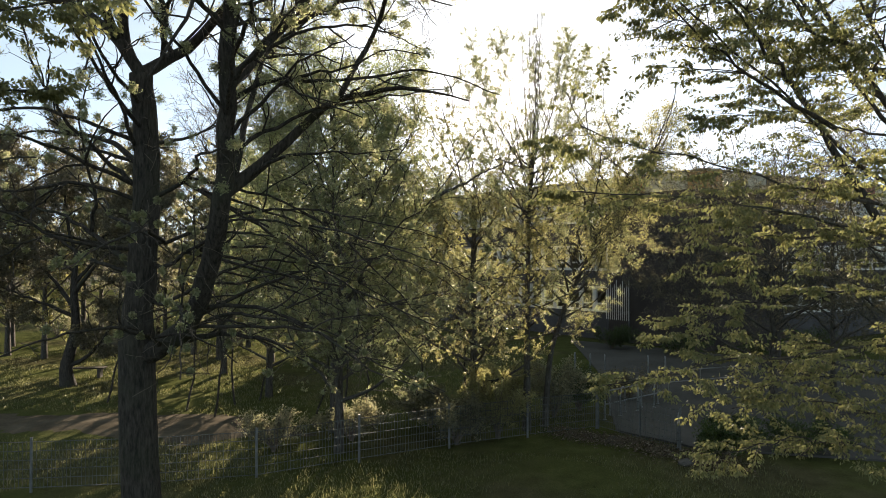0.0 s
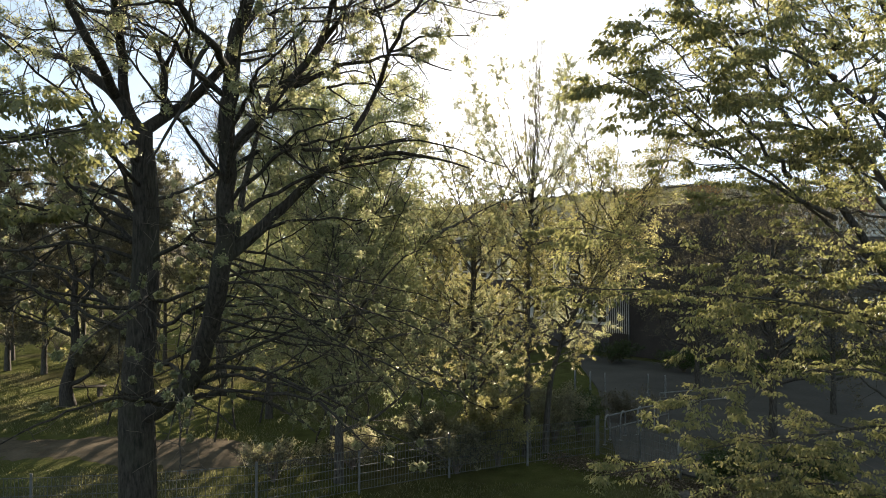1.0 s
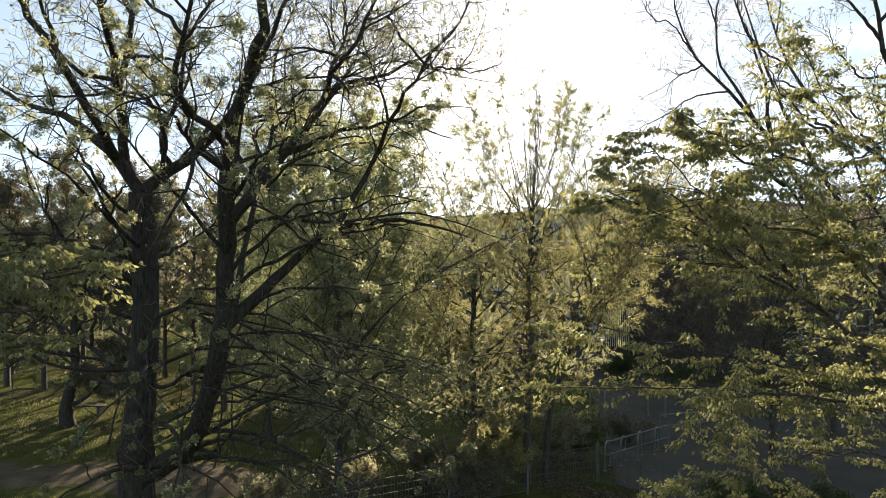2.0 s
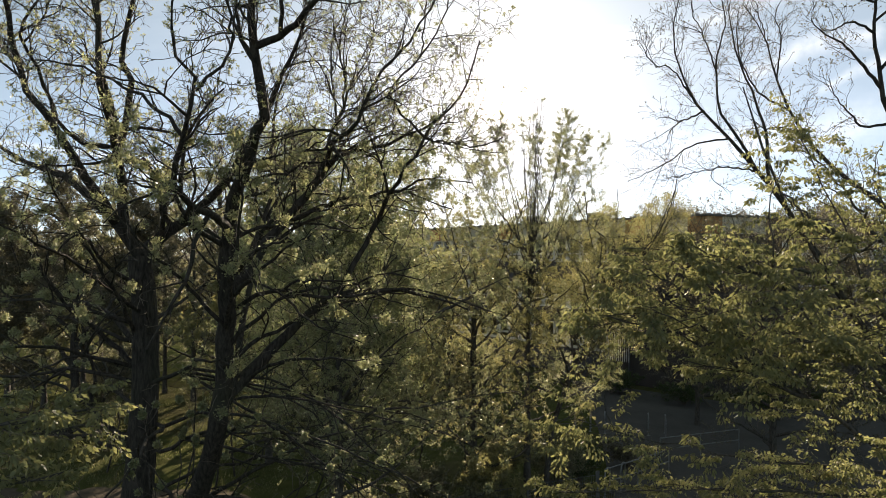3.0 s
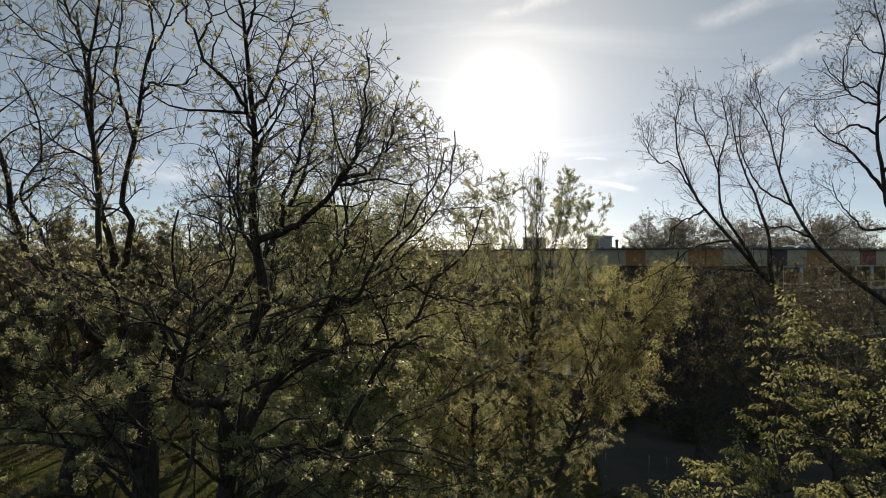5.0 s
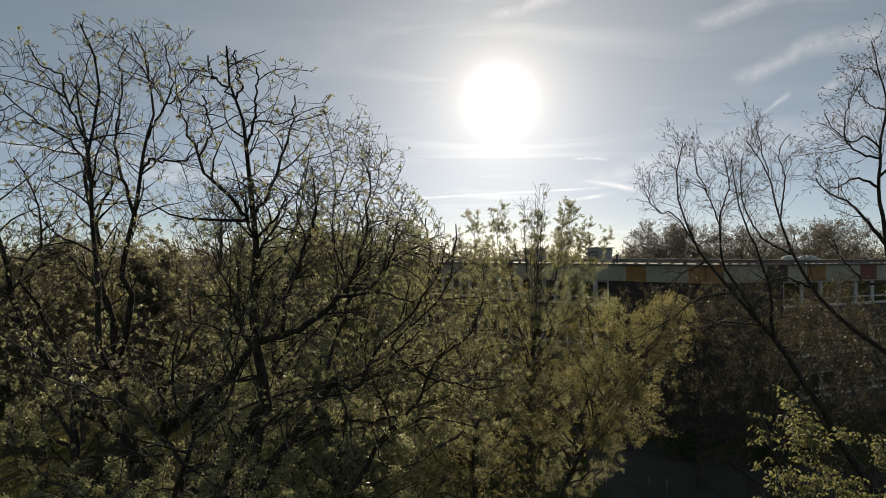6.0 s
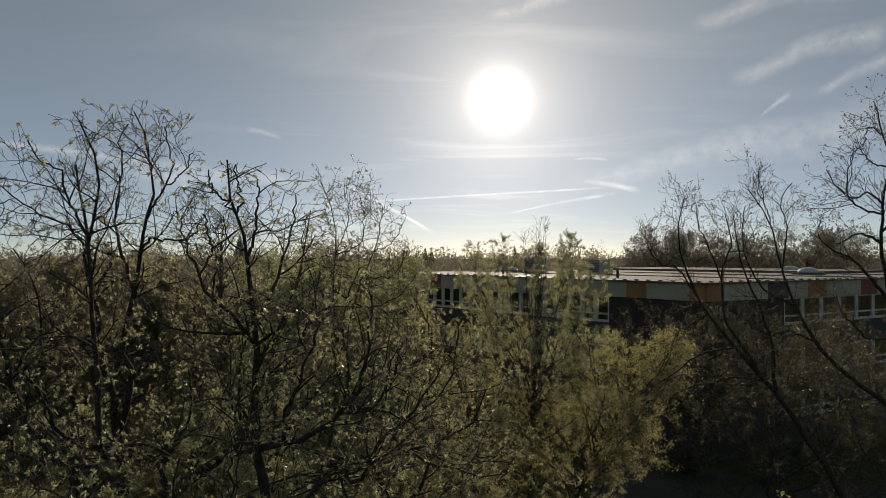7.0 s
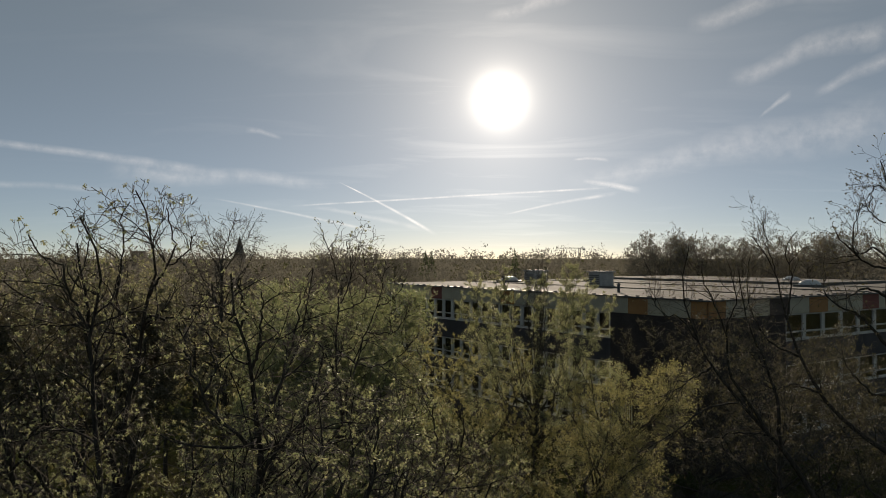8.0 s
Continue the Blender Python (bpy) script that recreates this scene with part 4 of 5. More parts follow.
    def leaf(rng, tw):
        z = tw[:, 0, 2] + rng.normal(size=len(tw)) * 0.45
        low, mid, high = tw[z < 6.6], tw[(z >= 6.6) & (z < 9.0)], tw[z >= 9.0]
        return joined([clusters(rng, low, 11000, 7, 0.034, 0.7, 1.0, 1.1, 0.25, 0.62, 0.018), clusters(rng, mid, 11500, 6, 0.031, 0.5, 1.0, 1.0, 0.1, 0.66, 0.035, True),
                       clusters(rng, high, 10500, 6, 0.026, 0.8, 1.0, 1.0, 0.1, 0.62, 0.012, True)])
    return build_tree("oak_tree", (-4.42, 9.9, 0), "tall dark-barked oak with two stems and tufts of opening leaves", limbs, levels, leaf, 11, BARK, TWIG, LEAF_OAK, sides=10, rough=0.014, env=[((0.0, -0.8, 8.8), (4.6, 4.6, 5.65)), ((2.5, -3.0, 9.0), (2.4, 3.0, 4.35)), ((3.6, -0.8, 7.2), (3.4, 4.4, 4.9)), ((2.6, 2.4, 9.2), (2.4, 2.4, 5.4))],
                      thicker=lambda z: 0.62 + 0.92 * np.clip((z - 8.6) / 1.3, 0, 1) - 0.35 * np.clip((z - 11.4) / 0.8, 0, 1), grown=True)


oak()


def spread_limbs(seed, height, trunk_top, count, reach, r0, lean=(0, 0), rise=0.75, start=0.35, tip=0.012):
    """A trunk and limbs that leave it in turn, for trees of a plain build."""
    rng = random.Random(seed)
    top = Vector((lean[0], lean[1], trunk_top))
    tr = [(0, 0, -0.15), (lean[0] * 0.1, lean[1] * 0.1, trunk_top * 0.33), (lean[0] * 0.5, lean[1] * 0.5, trunk_top * 0.66), tuple(top)]
    limbs = [(tr, r0, r0 * 0.4)]
    for i in range(count):
        t = start + (1 - start) * (i + 0.5) / count
        z = trunk_top * t
        a = i * 2.4 + rng.uniform(-0.5, 0.5)
        rr = reach * (1.15 - 0.55 * t) * rng.uniform(0.75, 1.1)
        up = min(height - z - 0.3, rise * rr * (0.8 + 1.6 * t)) * rng.uniform(0.85, 1.0)
        bx, by = lean[0] * t * t, lean[1] * t * t
        pts = [(bx, by, z)]
        for s in (0.33, 0.66, 1.0):
            w = 0.12 * rr
            pts.append((bx + rr * math.cos(a) * s ** 0.85 + rng.uniform(-w, w), by + rr * math.sin(a) * s ** 0.85 + rng.uniform(-w, w), z + up * s ** 1.15 + rng.uniform(-w, w) * 0.5))
        limbs.append((pts, r0 * (0.55 - 0.3 * t), tip))
    return limbs


def maple(name, at, label, limbs, seed, n_leaf, env):
    """Young maple with level sprays of drooping fresh leaves."""
    levels = [
        dict(per=lambda ln: ln * 5.0, length=(0.35, 1.0), angle=(30, 60), k=6, up=-0.01, wander=0.10, first=0.1, thick=0.007, taper=0.4, flat=0.93),
        dict(per=lambda ln: ln * 5.5, length=(0.25, 0.7), angle=(35, 65), k=4, up=-0.01, wander=0.12, first=0.1, thick=0.006, taper=0.5, flat=0.9),
    ]

    def leaf(rng, tw):
        p, d = along(rng, tw, n_leaf, 0.25, 1.0)
        keep = rng.random(len(p)) > 0.4 * np.clip((p[:, 2] - 8.6) / 0.6, 0, 1)
        p, d = p[keep], d[keep]
        p, d = np.repeat(p, 4, axis=0), np.repeat(d, 4, axis=0)
        side = rng.normal(size=p.shape)
        side[:, 2] *= 0.25
        return leaves(rng, p + side * 0.03, unit(side) * 0.75 + d * 0.3, 0.048, 0.5, 0.8, 0.35, 0.25)
    return build_tree(name, at, label, limbs, levels, leaf, seed, BARK_GREY, TWIG, LEAF_MAPLE, env=env)


def maple_right():
    rng = random.Random(4)
    stem = [(0, 0, -0.1), (-0.3, -0.1, 3.0), (-1.3, -0.3, 5.6), (-2.7, -0.5, 7.6), (-3.45, -0.5, 8.8), (-3.9, -0.5, 10.05)]
    limbs = [(stem, 0.07, 0.006)]
    limb(limbs, 0.045, 0.008, (-1.43, -0.20, 5.61), (-2.50, -0.60, 6.35), (-3.01, -0.80, 6.62), (-3.46, -1.00, 6.92), (-3.88, -1.20, 7.15), (-4.34, -1.40, 7.41), (-4.68, -1.50, 7.63), (-5.01, -1.60, 7.89))
    limb(limbs, 0.035, 0.005, (-1.43, -0.20, 5.67), (-2.50, -0.60, 6.10), (-3.12, -0.80, 6.23), (-3.62, -0.90, 6.28), (-4.26, -1.10, 6.43), (-4.82, -1.20, 6.56), (-5.29, -1.20, 6.68), (-5.78, -1.30, 6.82))
    limb(limbs, 0.028, 0.005, (-1.80, -0.20, 5.66), (-3.29, -0.80, 5.98), (-4.26, -1.10, 6.11), (-5.12, -1.30, 6.16), (-5.96, -1.40, 6.19))
    limb(limbs, 0.030, 0.005, (-2.20, -0.60, 6.65), (-3.24, -1.10, 7.39), (-3.62, -1.30, 7.71), (-3.91, -1.40, 8.02), (-4.03, -1.40, 8.35), (-4.07, -1.40, 8.71), (-3.80, -1.20, 9.19))
    limb(limbs, 0.030, 0.005, (-1.94, -0.40, 7.00), (-2.82, -0.90, 7.87), (-3.05, -1.00, 8.26), (-3.19, -1.00, 8.61), (-3.35, -0.90, 9.08), (-3.46, -0.80, 9.45))
    limb(limbs, 0.026, 0.005, (-3.24, -1.00, 6.83), (-4.28, -1.40, 7.26), (-4.72, -1.60, 7.50), (-5.16, -1.90, 7.68), (-5.50, -2.20, 7.76), (-5.77, -2.40, 7.85))
    limb(limbs, 0.022, 0.005, (-3.83, -1.30, 7.19), (-4.60, -1.90, 7.63), (-5.09, -2.20, 7.94), (-5.46, -2.40, 8.20))
    limb(limbs, 0.022, 0.005, (-3.93, -1.40, 8.00), (-4.52, -1.70, 8.23), (-4.97, -2.00, 8.30), (-5.26, -2.20, 8.38))
    limb(limbs, 0.022, 0.005, (-3.13, -1.00, 8.40), (-3.62, -1.30, 8.64), (-4.08, -1.60, 8.84))
    limb(limbs, 0.022, 0.005, (-2.85, -0.90, 7.93), (-2.45, -0.80, 8.61), (-2.20, -0.60, 9.18), (-2.32, -0.60, 9.52))
    limb(limbs, 0.020, 0.005, (-3.47, -1.40, 8.08), (-4.28, -1.90, 8.23), (-4.78, -2.20, 8.24), (-5.18, -2.40, 8.40))
    limb(limbs, 0.020, 0.005, (-3.37, -1.40, 7.52), (-4.42, -1.90, 7.62), (-5.04, -2.20, 7.76), (-5.50, -2.40, 7.86))
    limb(limbs, 0.020, 0.005, (-3.13, -1.00, 8.38), (-3.62, -1.10, 8.71), (-3.86, -1.10, 8.98), (-3.89, -1.00, 9.30))
    limb(limbs, 0.020, 0.005, (-2.55, -0.60, 8.44), (-2.95, -0.60, 9.01), (-3.18, -0.50, 9.36), (-3.41, -0.50, 9.53))
    limb(limbs, 0.020, 0.005, (-2.18, -0.40, 8.30), (-2.35, -0.30, 8.88), (-2.34, -0.20, 9.30), (-2.19, -0.10, 9.55))
    limb(limbs, 0.030, 0.005, (-1.15, 0.00, 4.48), (-2.28, -0.20, 4.64), (-3.01, -0.30, 4.59), (-4.04, -0.60, 4.54), (-4.79, -0.80, 4.45), (-5.46, -0.90, 4.35))
    limb(limbs, 0.026, 0.005, (-1.15, 0.00, 4.85), (-2.22, -0.10, 5.21), (-3.26, -0.20, 5.18), (-4.03, -0.30, 5.04), (-4.63, -0.40, 4.87))
    limb(limbs, 0.024, 0.005, (-1.15, 0.00, 4.10), (-2.28, -0.20, 4.33), (-3.36, -0.40, 4.28), (-4.11, -0.50, 4.19))
    limb(limbs, 0.024, 0.005, (-1.15, 0.00, 3.61), (-2.28, -0.20, 3.91), (-3.24, -0.40, 4.08), (-4.05, -0.50, 4.04))
    limb(limbs, 0.024, 0.005, (-1.23, -0.10, 3.14), (-2.35, -0.30, 3.51), (-3.30, -0.50, 3.75), (-4.15, -0.60, 3.61))
    limb(limbs, 0.024, 0.005, (-1.15, 0.00, 5.35), (-2.28, -0.20, 5.67), (-3.24, -0.40, 5.85), (-3.99, -0.50, 5.73))
    line = resample(stem, 60)
    for i in range(26):
        # short side limbs all along the leaning stem
        t = (i + 0.5) / 26
        p = line[int(22 + 27 * t)]
        a = math.pi * 1.5 + rng.uniform(-1.9, 1.9) if i % 3 else rng.uniform(-1.3, 1.3)
        rr = min(2.2, 0.35 + 0.75 * (10.0 - p[2])) * rng.uniform(0.6, 1.0)
        rr *= min(1.0, 1.9 / (rr * abs(math.sin(a)) + 0.01))
        lift = rr * rng.uniform(0.1, 0.5)
        pts = [tuple(p)] + [(p[0] + rr * math.cos(a + 0.12 * u) * u, p[1] + rr * math.sin(a + 0.12 * u) * u, p[2] + lift * (1.5 * u - 0.75 * u * u)) for u in (0.3, 0.6, 0.85, 1.0)]
        limbs.append((pts, 0.022 - 0.008 * t, 0.005))
    return maple("maple_tree", (7.0, 7.4, 0), "young leaning maple with layered sprays of fresh drooping leaves", limbs, 21, 22000,
                 [((-2.6, -1.0, 6.5), (3.6, 2.4, 2.0)), ((-3.75, -0.5, 9.0), (0.55, 0.6, 1.2)), ((-3.0, -0.4, 8.6), (1.05, 0.9, 1.0)), ((-1.8, -0.3, 8.2), (1.5, 1.0, 1.0)), ((-4.3, -2.0, 7.8), (1.75, 1.4, 0.85)), ((-4.0, -1.0, 6.3), (2.3, 1.0, 0.7)), ((-2.6, -0.4, 4.2), (3.2, 1.2, 1.2)), ((-4.6, -0.8, 4.3), (1.1, 0.6, 0.4))])


maple_right()


def maple_left():
    rng = random.Random(9)
    limbs = [([(0, 0, -0.1), (0, 0.1, 2.2), (0.1, 0.1, 4.2), (0.1, 0.2, 5.8), (0.2, 0.2, 7.0)], 0.13, 0.02)]
    for i in range(17):
        high = i < 12
        z = 4.9 + 1.1 * (i + 0.5) / 12 if high else 2.0 + 0.2 * i - 2.2
        a = rng.uniform(-0.6, 0.5) if i % 4 else rng.uniform(0, 6.28)
        rr = rng.uniform(2.3, 3.2) if high else rng.uniform(1.9, 2.3)
        pts = [(0.1, 0.1, z)] + [(0.1 + rr * math.cos(a) * s, 0.1 + rr * math.sin(a) * s, z + rr * (0.9 * s - 0.42 * s * s)) for s in (0.35, 0.7, 1.0)]
        limbs.append((pts, 0.04, 0.007))
    return maple("maple_tree", (-5.4, 4.1, 0), "small young maple with fresh drooping leaves beside the oak", limbs, 33, 3200, [((1.0, 0.1, 7.15), (2.6, 2.2, 0.55)), ((0.6, 0.1, 3.9), (2.1, 1.6, 0.7))])


maple_left()


def alder():
    """Slim upright tree behind the fence, with steep fine branches."""
    rng = random.Random(2)
    limbs = [([(0, 0, -0.1), (0.02, 0, 3.5), (0.06, 0, 6.5), (0.15, 0, 8.4), (0.25, 0, 9.8)], 0.12, 0.02)]
    for i in range(60):
        a = i * 2.4 + rng.uniform(-0.4, 0.4)
        if i < 32:
            # side limbs that spread out low
            z = 2.8 + 6.0 * (i + 0.5) / 32
            rr = rng.uniform(2.2, 3.3) * (1.0 if z < 7.5 else 0.85)
            tip, bend = z + rng.uniform(1.0, 2.6), 0.85
        else:
            # steep ones that open like a fan
            z = 6.6 + 2.4 * (i - 32) / 28
            rr = rng.uniform(1.0, 2.6) if i % 4 else 0.5
            tip, bend = 13.5 - 0.24 * rr * rr - rng.uniform(0, 0.7), 0.8
        bx = 0.05 + 0.03 * max(0.0, z - 5)
        wide = 1.2 if math.cos(a) < 0 else 1.0
        pts = [(bx, 0, z)] + [(bx + (rr * wide * math.cos(a) + 0.1) * u ** bend, rr * math.sin(a) * u ** bend, z + (tip - z) * u ** 1.1) for u in (0.33, 0.66, 1.0)]
        limbs.append((pts, 0.036 if i < 32 else 0.028, 0.006))
    levels = [
        dict(per=lambda ln: ln * 4.6, length=(0.35, 1.15), angle=(25, 60), k=5, up=0.05, wander=0.2, first=0.3, thick=0.008, taper=0.4, jitter=0.6, slim=0.0045),
        dict(per=lambda ln: ln * 5.2, length=(0.15, 0.45), angle=(25, 65), k=3, up=0.04, wander=0.2, first=0.15, thick=0.008, taper=0.6, slim=0.0035),
    ]

    def leaf(rng, tw):
        z, away = tw[:, 0, 2], np.hypot(tw[:, 0, 0], tw[:, 0, 1])
        return joined([clusters(rng, tw[(z < 11.0) & (away > 1.1)], 34000, 3, 0.035, 0.3, 1.0, 1.0, 0.1, 0.7, 0.05, True), clusters(rng, tw[(z >= 11.0) & (away > 0.8)], 17000, 3, 0.032, 0.3, 1.0, 1.0, 0.1, 0.7, 0.03, True)])
    build_tree("alder_tree", (2.75, 22.0, 0), "slim upright tree with pale leafing twigs behind the fence", limbs, levels, leaf, 5, BARK_GREY, TWIG_PALE, LEAF_OAK)


alder()


def bush_tree(name, at, label, height, reach, seed, leaf_mat, n_leaf, count=22, size=0.07, trunk=0.75, r0=0.13, twig=TWIG, env=None, group="", dens=1.0, lean=(0, 0), more=(), small=False, near=0.06, each=4, start=0.18, slim=0.003):
    limbs = spread_limbs(seed, height, height * trunk, count, reach, r0, lean, rise=0.7, start=start) + list(more)
    levels = [
        dict(per=lambda ln: ln * 3.6 * dens, length=(0.7, 1.8), angle=(35, 80), k=5, up=0.02, wander=0.22, first=0.15, thick=0.008, taper=0.4, slim=1.4 * slim),
        dict(per=lambda ln: ln * 4.6 * dens, length=(0.25, 0.8), angle=(35, 80), k=2 if dens < 0.7 else 3, up=0.01, wander=0.25, first=0.1, thick=0.007, taper=0.6, slim=slim),
    ]
    leaf = (lambda rng, tw: clusters(rng, tw, n_leaf, each, size, 0.2, 1.0, 1.3, 0.1, 0.8, near, small)) if n_leaf else None
    return build_tree(name, at, label, limbs, levels, leaf, seed, BARK_GREY, twig, leaf_mat, group, env, sides=7 if r0 > 0.13 or group == "" else 4)


# limbs of the field maple that lean over the fence
FENCE_LIMBS = []
limb(FENCE_LIMBS, 0.050, 0.008, (0, 0, 2.6), (0.9, -1.3, 3.6), (1.7, -2.6, 3.9), (2.4, -3.6, 3.7))
limb(FENCE_LIMBS, 0.050, 0.008, (0, 0, 3.2), (1.7, -0.9, 4.3), (3.2, -1.9, 4.3), (4.6, -2.8, 3.8))
limb(FENCE_LIMBS, 0.050, 0.008, (0, 0, 2.4), (0.0, -1.2, 3.2), (0.4, -2.4, 3.6), (0.7, -3.4, 3.4))
limb(FENCE_LIMBS, 0.050, 0.008, (0, 0, 2.8), (-0.8, -1.2, 3.6), (-1.4, -2.2, 4.1), (-1.7, -3.3, 4.0))
limb(FENCE_LIMBS, 0.080, 0.010, (0, 0, 4.0), (1.0, -2.0, 5.3), (1.9, -3.6, 6.3), (2.8, -4.2, 6.95), (3.4, -4.2, 7.9), (3.8, -4.1, 8.5))
limb(FENCE_LIMBS, 0.050, 0.010, (2.8, -4.2, 6.95), (3.5, -3.9, 7.3), (4.2, -3.8, 7.7), (5.0, -3.7, 8.0))
limb(FENCE_LIMBS, 0.070, 0.010, (0, 0, 3.0), (1.2, -1.6, 4.2), (2.4, -3.0, 4.6), (3.8, -3.6, 5.0), (5.0, -3.8, 5.2))
limb(FENCE_LIMBS, 0.070, 0.010, (0, 0, 4.0), (1.0, 0.6, 5.4), (2.2, 1.0, 6.4), (3.4, 1.4, 7.6))
# hornbeam by the yard, leafy maple-like crown beyond the fence, rounded crown behind the oak
bush_tree("hornbeam_tree", (3.4, 22.4, 0), "leaning hornbeam with yellow-green young leaves by the yard", 11.0, 3.4, 41, LEAF_HORNBEAM, 10500, 36, 0.045, small=True, start=0.42, r0=0.10, lean=(2.4, -1.6),
          env=[((2.9, -1.8, 6.9), (3.7, 3.4, 2.0)), ((2.5, -1.8, 8.1), (2.5, 2.5, 2.4)), ((1.2, -0.8, 6.2), (1.8, 1.5, 1.5))])
bush_tree("linden_tree", (-3.5, 21.6, 0), "round-crowned linden with small young leaves", 12.4, 3.6, 42, LEAF_LINDEN, 52000, 52, 0.062, trunk=0.84, small=True, near=0.09)
bush_tree("field_maple_tree", (-3.0, 19.4, 0), "many-branched field maple with limbs leaning over the fence", 10.4, 4.0, 44, LEAF_OAK, 17000, 30, 0.048, trunk=0.7, small=True, near=0.025, each=6, more=FENCE_LIMBS)
bush_tree("field_maple_tree", (1.0, 21.8, 0), "dense field maple with speckled yellow-green leaves by the fence", 10.8, 3.4, 45, LEAF_HORNBEAM, 13000, 34, 0.045, trunk=0.7, small=True, near=0.025, each=7)


ASH_LEVELS = [
    dict(per=lambda ln: ln * 4.4, length=(0.4, 1.3), angle=(28, 60), k=7, up=0.05, wander=0.2, first=0.3, thick=0.0095, taper=0.3, sides=4, jitter=0.6, slim=0.003),
    dict(per=lambda ln: ln * 6.6, length=(0.22, 0.75), angle=(30, 66), k=5, up=0.05, wander=0.24, first=0.12, thick=0.009, taper=0.4, limb_share=0.5, slim=0.0026),
    dict(per=lambda ln: ln * 7.0, length=(0.10, 0.36), angle=(28, 65), k=3, up=0.05, wander=0.22, first=0.12, thick=0.011, taper=0.5, limb_share=0.3, slim=0.0022),
    dict(per=lambda ln: ln * 4.4, length=(0.05, 0.14), angle=(30, 60), k=2, up=0.04, wander=0.20, first=0.1, thick=0.016, taper=0.7, limb_share=0.2, slim=0.002),
]


def ash_leaf(rng, tw):
    return clusters(rng, tw, 9000, 2, 0.018, 0.8, 1.0, 0.6, 0.0, 0.5, 0.005, True)


def bare_tree():
    """Two open-crowned trees at the yard, still bare, stems leaning one way."""
    limbs = []
    limb(limbs, 0.160, 0.100, (0.00, 0.00, -0.10), (-0.05, 0.00, 2.00), (-0.20, 0.00, 4.00), (-0.40, 0.00, 6.00))
    limb(limbs, 0.105, 0.008, (-0.40, 0.00, 5.90), (-0.23, 0.20, 8.68), (-0.69, 0.20, 9.37), (-1.26, 0.20, 9.76), (-2.07, 0.20, 10.56), (-2.37, 0.50, 11.27), (-2.55, 0.80, 12.27), (-2.55, 1.10, 12.94), (-2.75, 1.20, 13.50), (-3.04, 1.20, 13.84))
    limb(limbs, 0.030, 0.007, (-2.55, 0.80, 12.27), (-2.34, 0.90, 12.95), (-2.42, 1.00, 13.59), (-2.17, 1.00, 13.95))
    limb(limbs, 0.022, 0.007, (-2.55, 1.10, 12.94), (-2.73, 1.10, 13.62), (-2.85, 1.10, 14.13))
    limb(limbs, 0.034, 0.007, (-2.35, 0.50, 11.23), (-3.01, 0.40, 11.64), (-3.42, 0.30, 12.16), (-3.62, 0.20, 12.77), (-3.54, 0.20, 13.40))
    limb(limbs, 0.026, 0.007, (-2.07, 0.20, 10.65), (-2.80, 0.00, 10.89), (-3.21, -0.20, 10.82), (-3.61, -0.40, 10.97))
    limb(limbs, 0.095, 0.008, (-0.35, 0.00, 5.50), (-1.30, -0.10, 6.90), (-2.30, -0.20, 8.40), (-3.05, -0.20, 9.55), (-3.45, -0.30, 9.97), (-3.69, -0.30, 10.30), (-4.06, -0.30, 10.71), (-4.40, 0.10, 11.27), (-4.56, 0.30, 11.70), (-4.79, 0.30, 12.34), (-4.92, 0.20, 12.89), (-4.81, 0.10, 13.57))
    limb(limbs, 0.034, 0.007, (-4.53, 0.30, 11.66), (-4.90, 0.30, 12.16), (-5.25, 0.30, 12.22), (-5.54, 0.30, 12.68))
    limb(limbs, 0.045, 0.007, (-3.45, -0.30, 9.97), (-3.88, -0.40, 10.66), (-4.20, -0.40, 11.14), (-4.31, -0.50, 12.05), (-4.44, -1.20, 12.62), (-4.63, -1.40, 13.12))
    limb(limbs, 0.024, 0.007, (-4.31, -0.50, 11.88), (-4.62, -0.60, 12.57), (-4.78, -0.60, 12.89), (-4.83, -0.60, 13.16))
    limb(limbs, 0.045, 0.007, (-3.05, -0.20, 9.77), (-3.28, -0.40, 10.20), (-3.38, -0.50, 10.74), (-3.54, -0.50, 11.26), (-3.89, -0.60, 11.97), (-4.12, -0.70, 12.65), (-4.22, -0.80, 13.15))
    limb(limbs, 0.020, 0.006, (-4.06, -0.30, 10.62), (-4.68, -0.40, 10.48), (-5.18, -0.50, 10.17), (-5.64, -0.60, 9.92), (-6.10, -0.70, 9.73))
    limb(limbs, 0.020, 0.006, (-3.45, -0.30, 9.95), (-4.05, -0.40, 10.04), (-4.63, -0.50, 9.96), (-5.16, -0.60, 9.81))
    limb(limbs, 0.022, 0.006, (-4.64, 0.00, 11.25), (-4.99, -0.10, 10.90), (-5.19, -0.20, 10.55))
    build_tree("ash_tree", (9.6, 13.4, 0), "open bare tree with budding crooked twigs", limbs, ASH_LEVELS, ash_leaf, 61, BARK, TWIG, BUD, rough=0.012, grown=True)
    limbs = []
    limb(limbs, 0.110, 0.050, (0.00, 0.00, -0.10), (0.00, 0.00, 4.00), (-0.10, 0.00, 8.00), (-1.16, 0.20, 11.33))
    limb(limbs, 0.050, 0.007, (-1.16, 0.20, 11.33), (-1.19, 0.30, 12.10), (-1.27, 0.30, 12.80), (-1.37, 0.00, 13.57), (-1.50, -0.30, 14.14), (-1.88, -0.70, 14.61), (-2.22, -1.00, 15.05))
    limb(limbs, 0.040, 0.007, (-1.21, 0.20, 11.55), (-1.65, 0.20, 12.09), (-1.98, 0.10, 12.35), (-2.30, 0.00, 12.45), (-2.62, 0.00, 12.72), (-2.57, 0.00, 13.04))
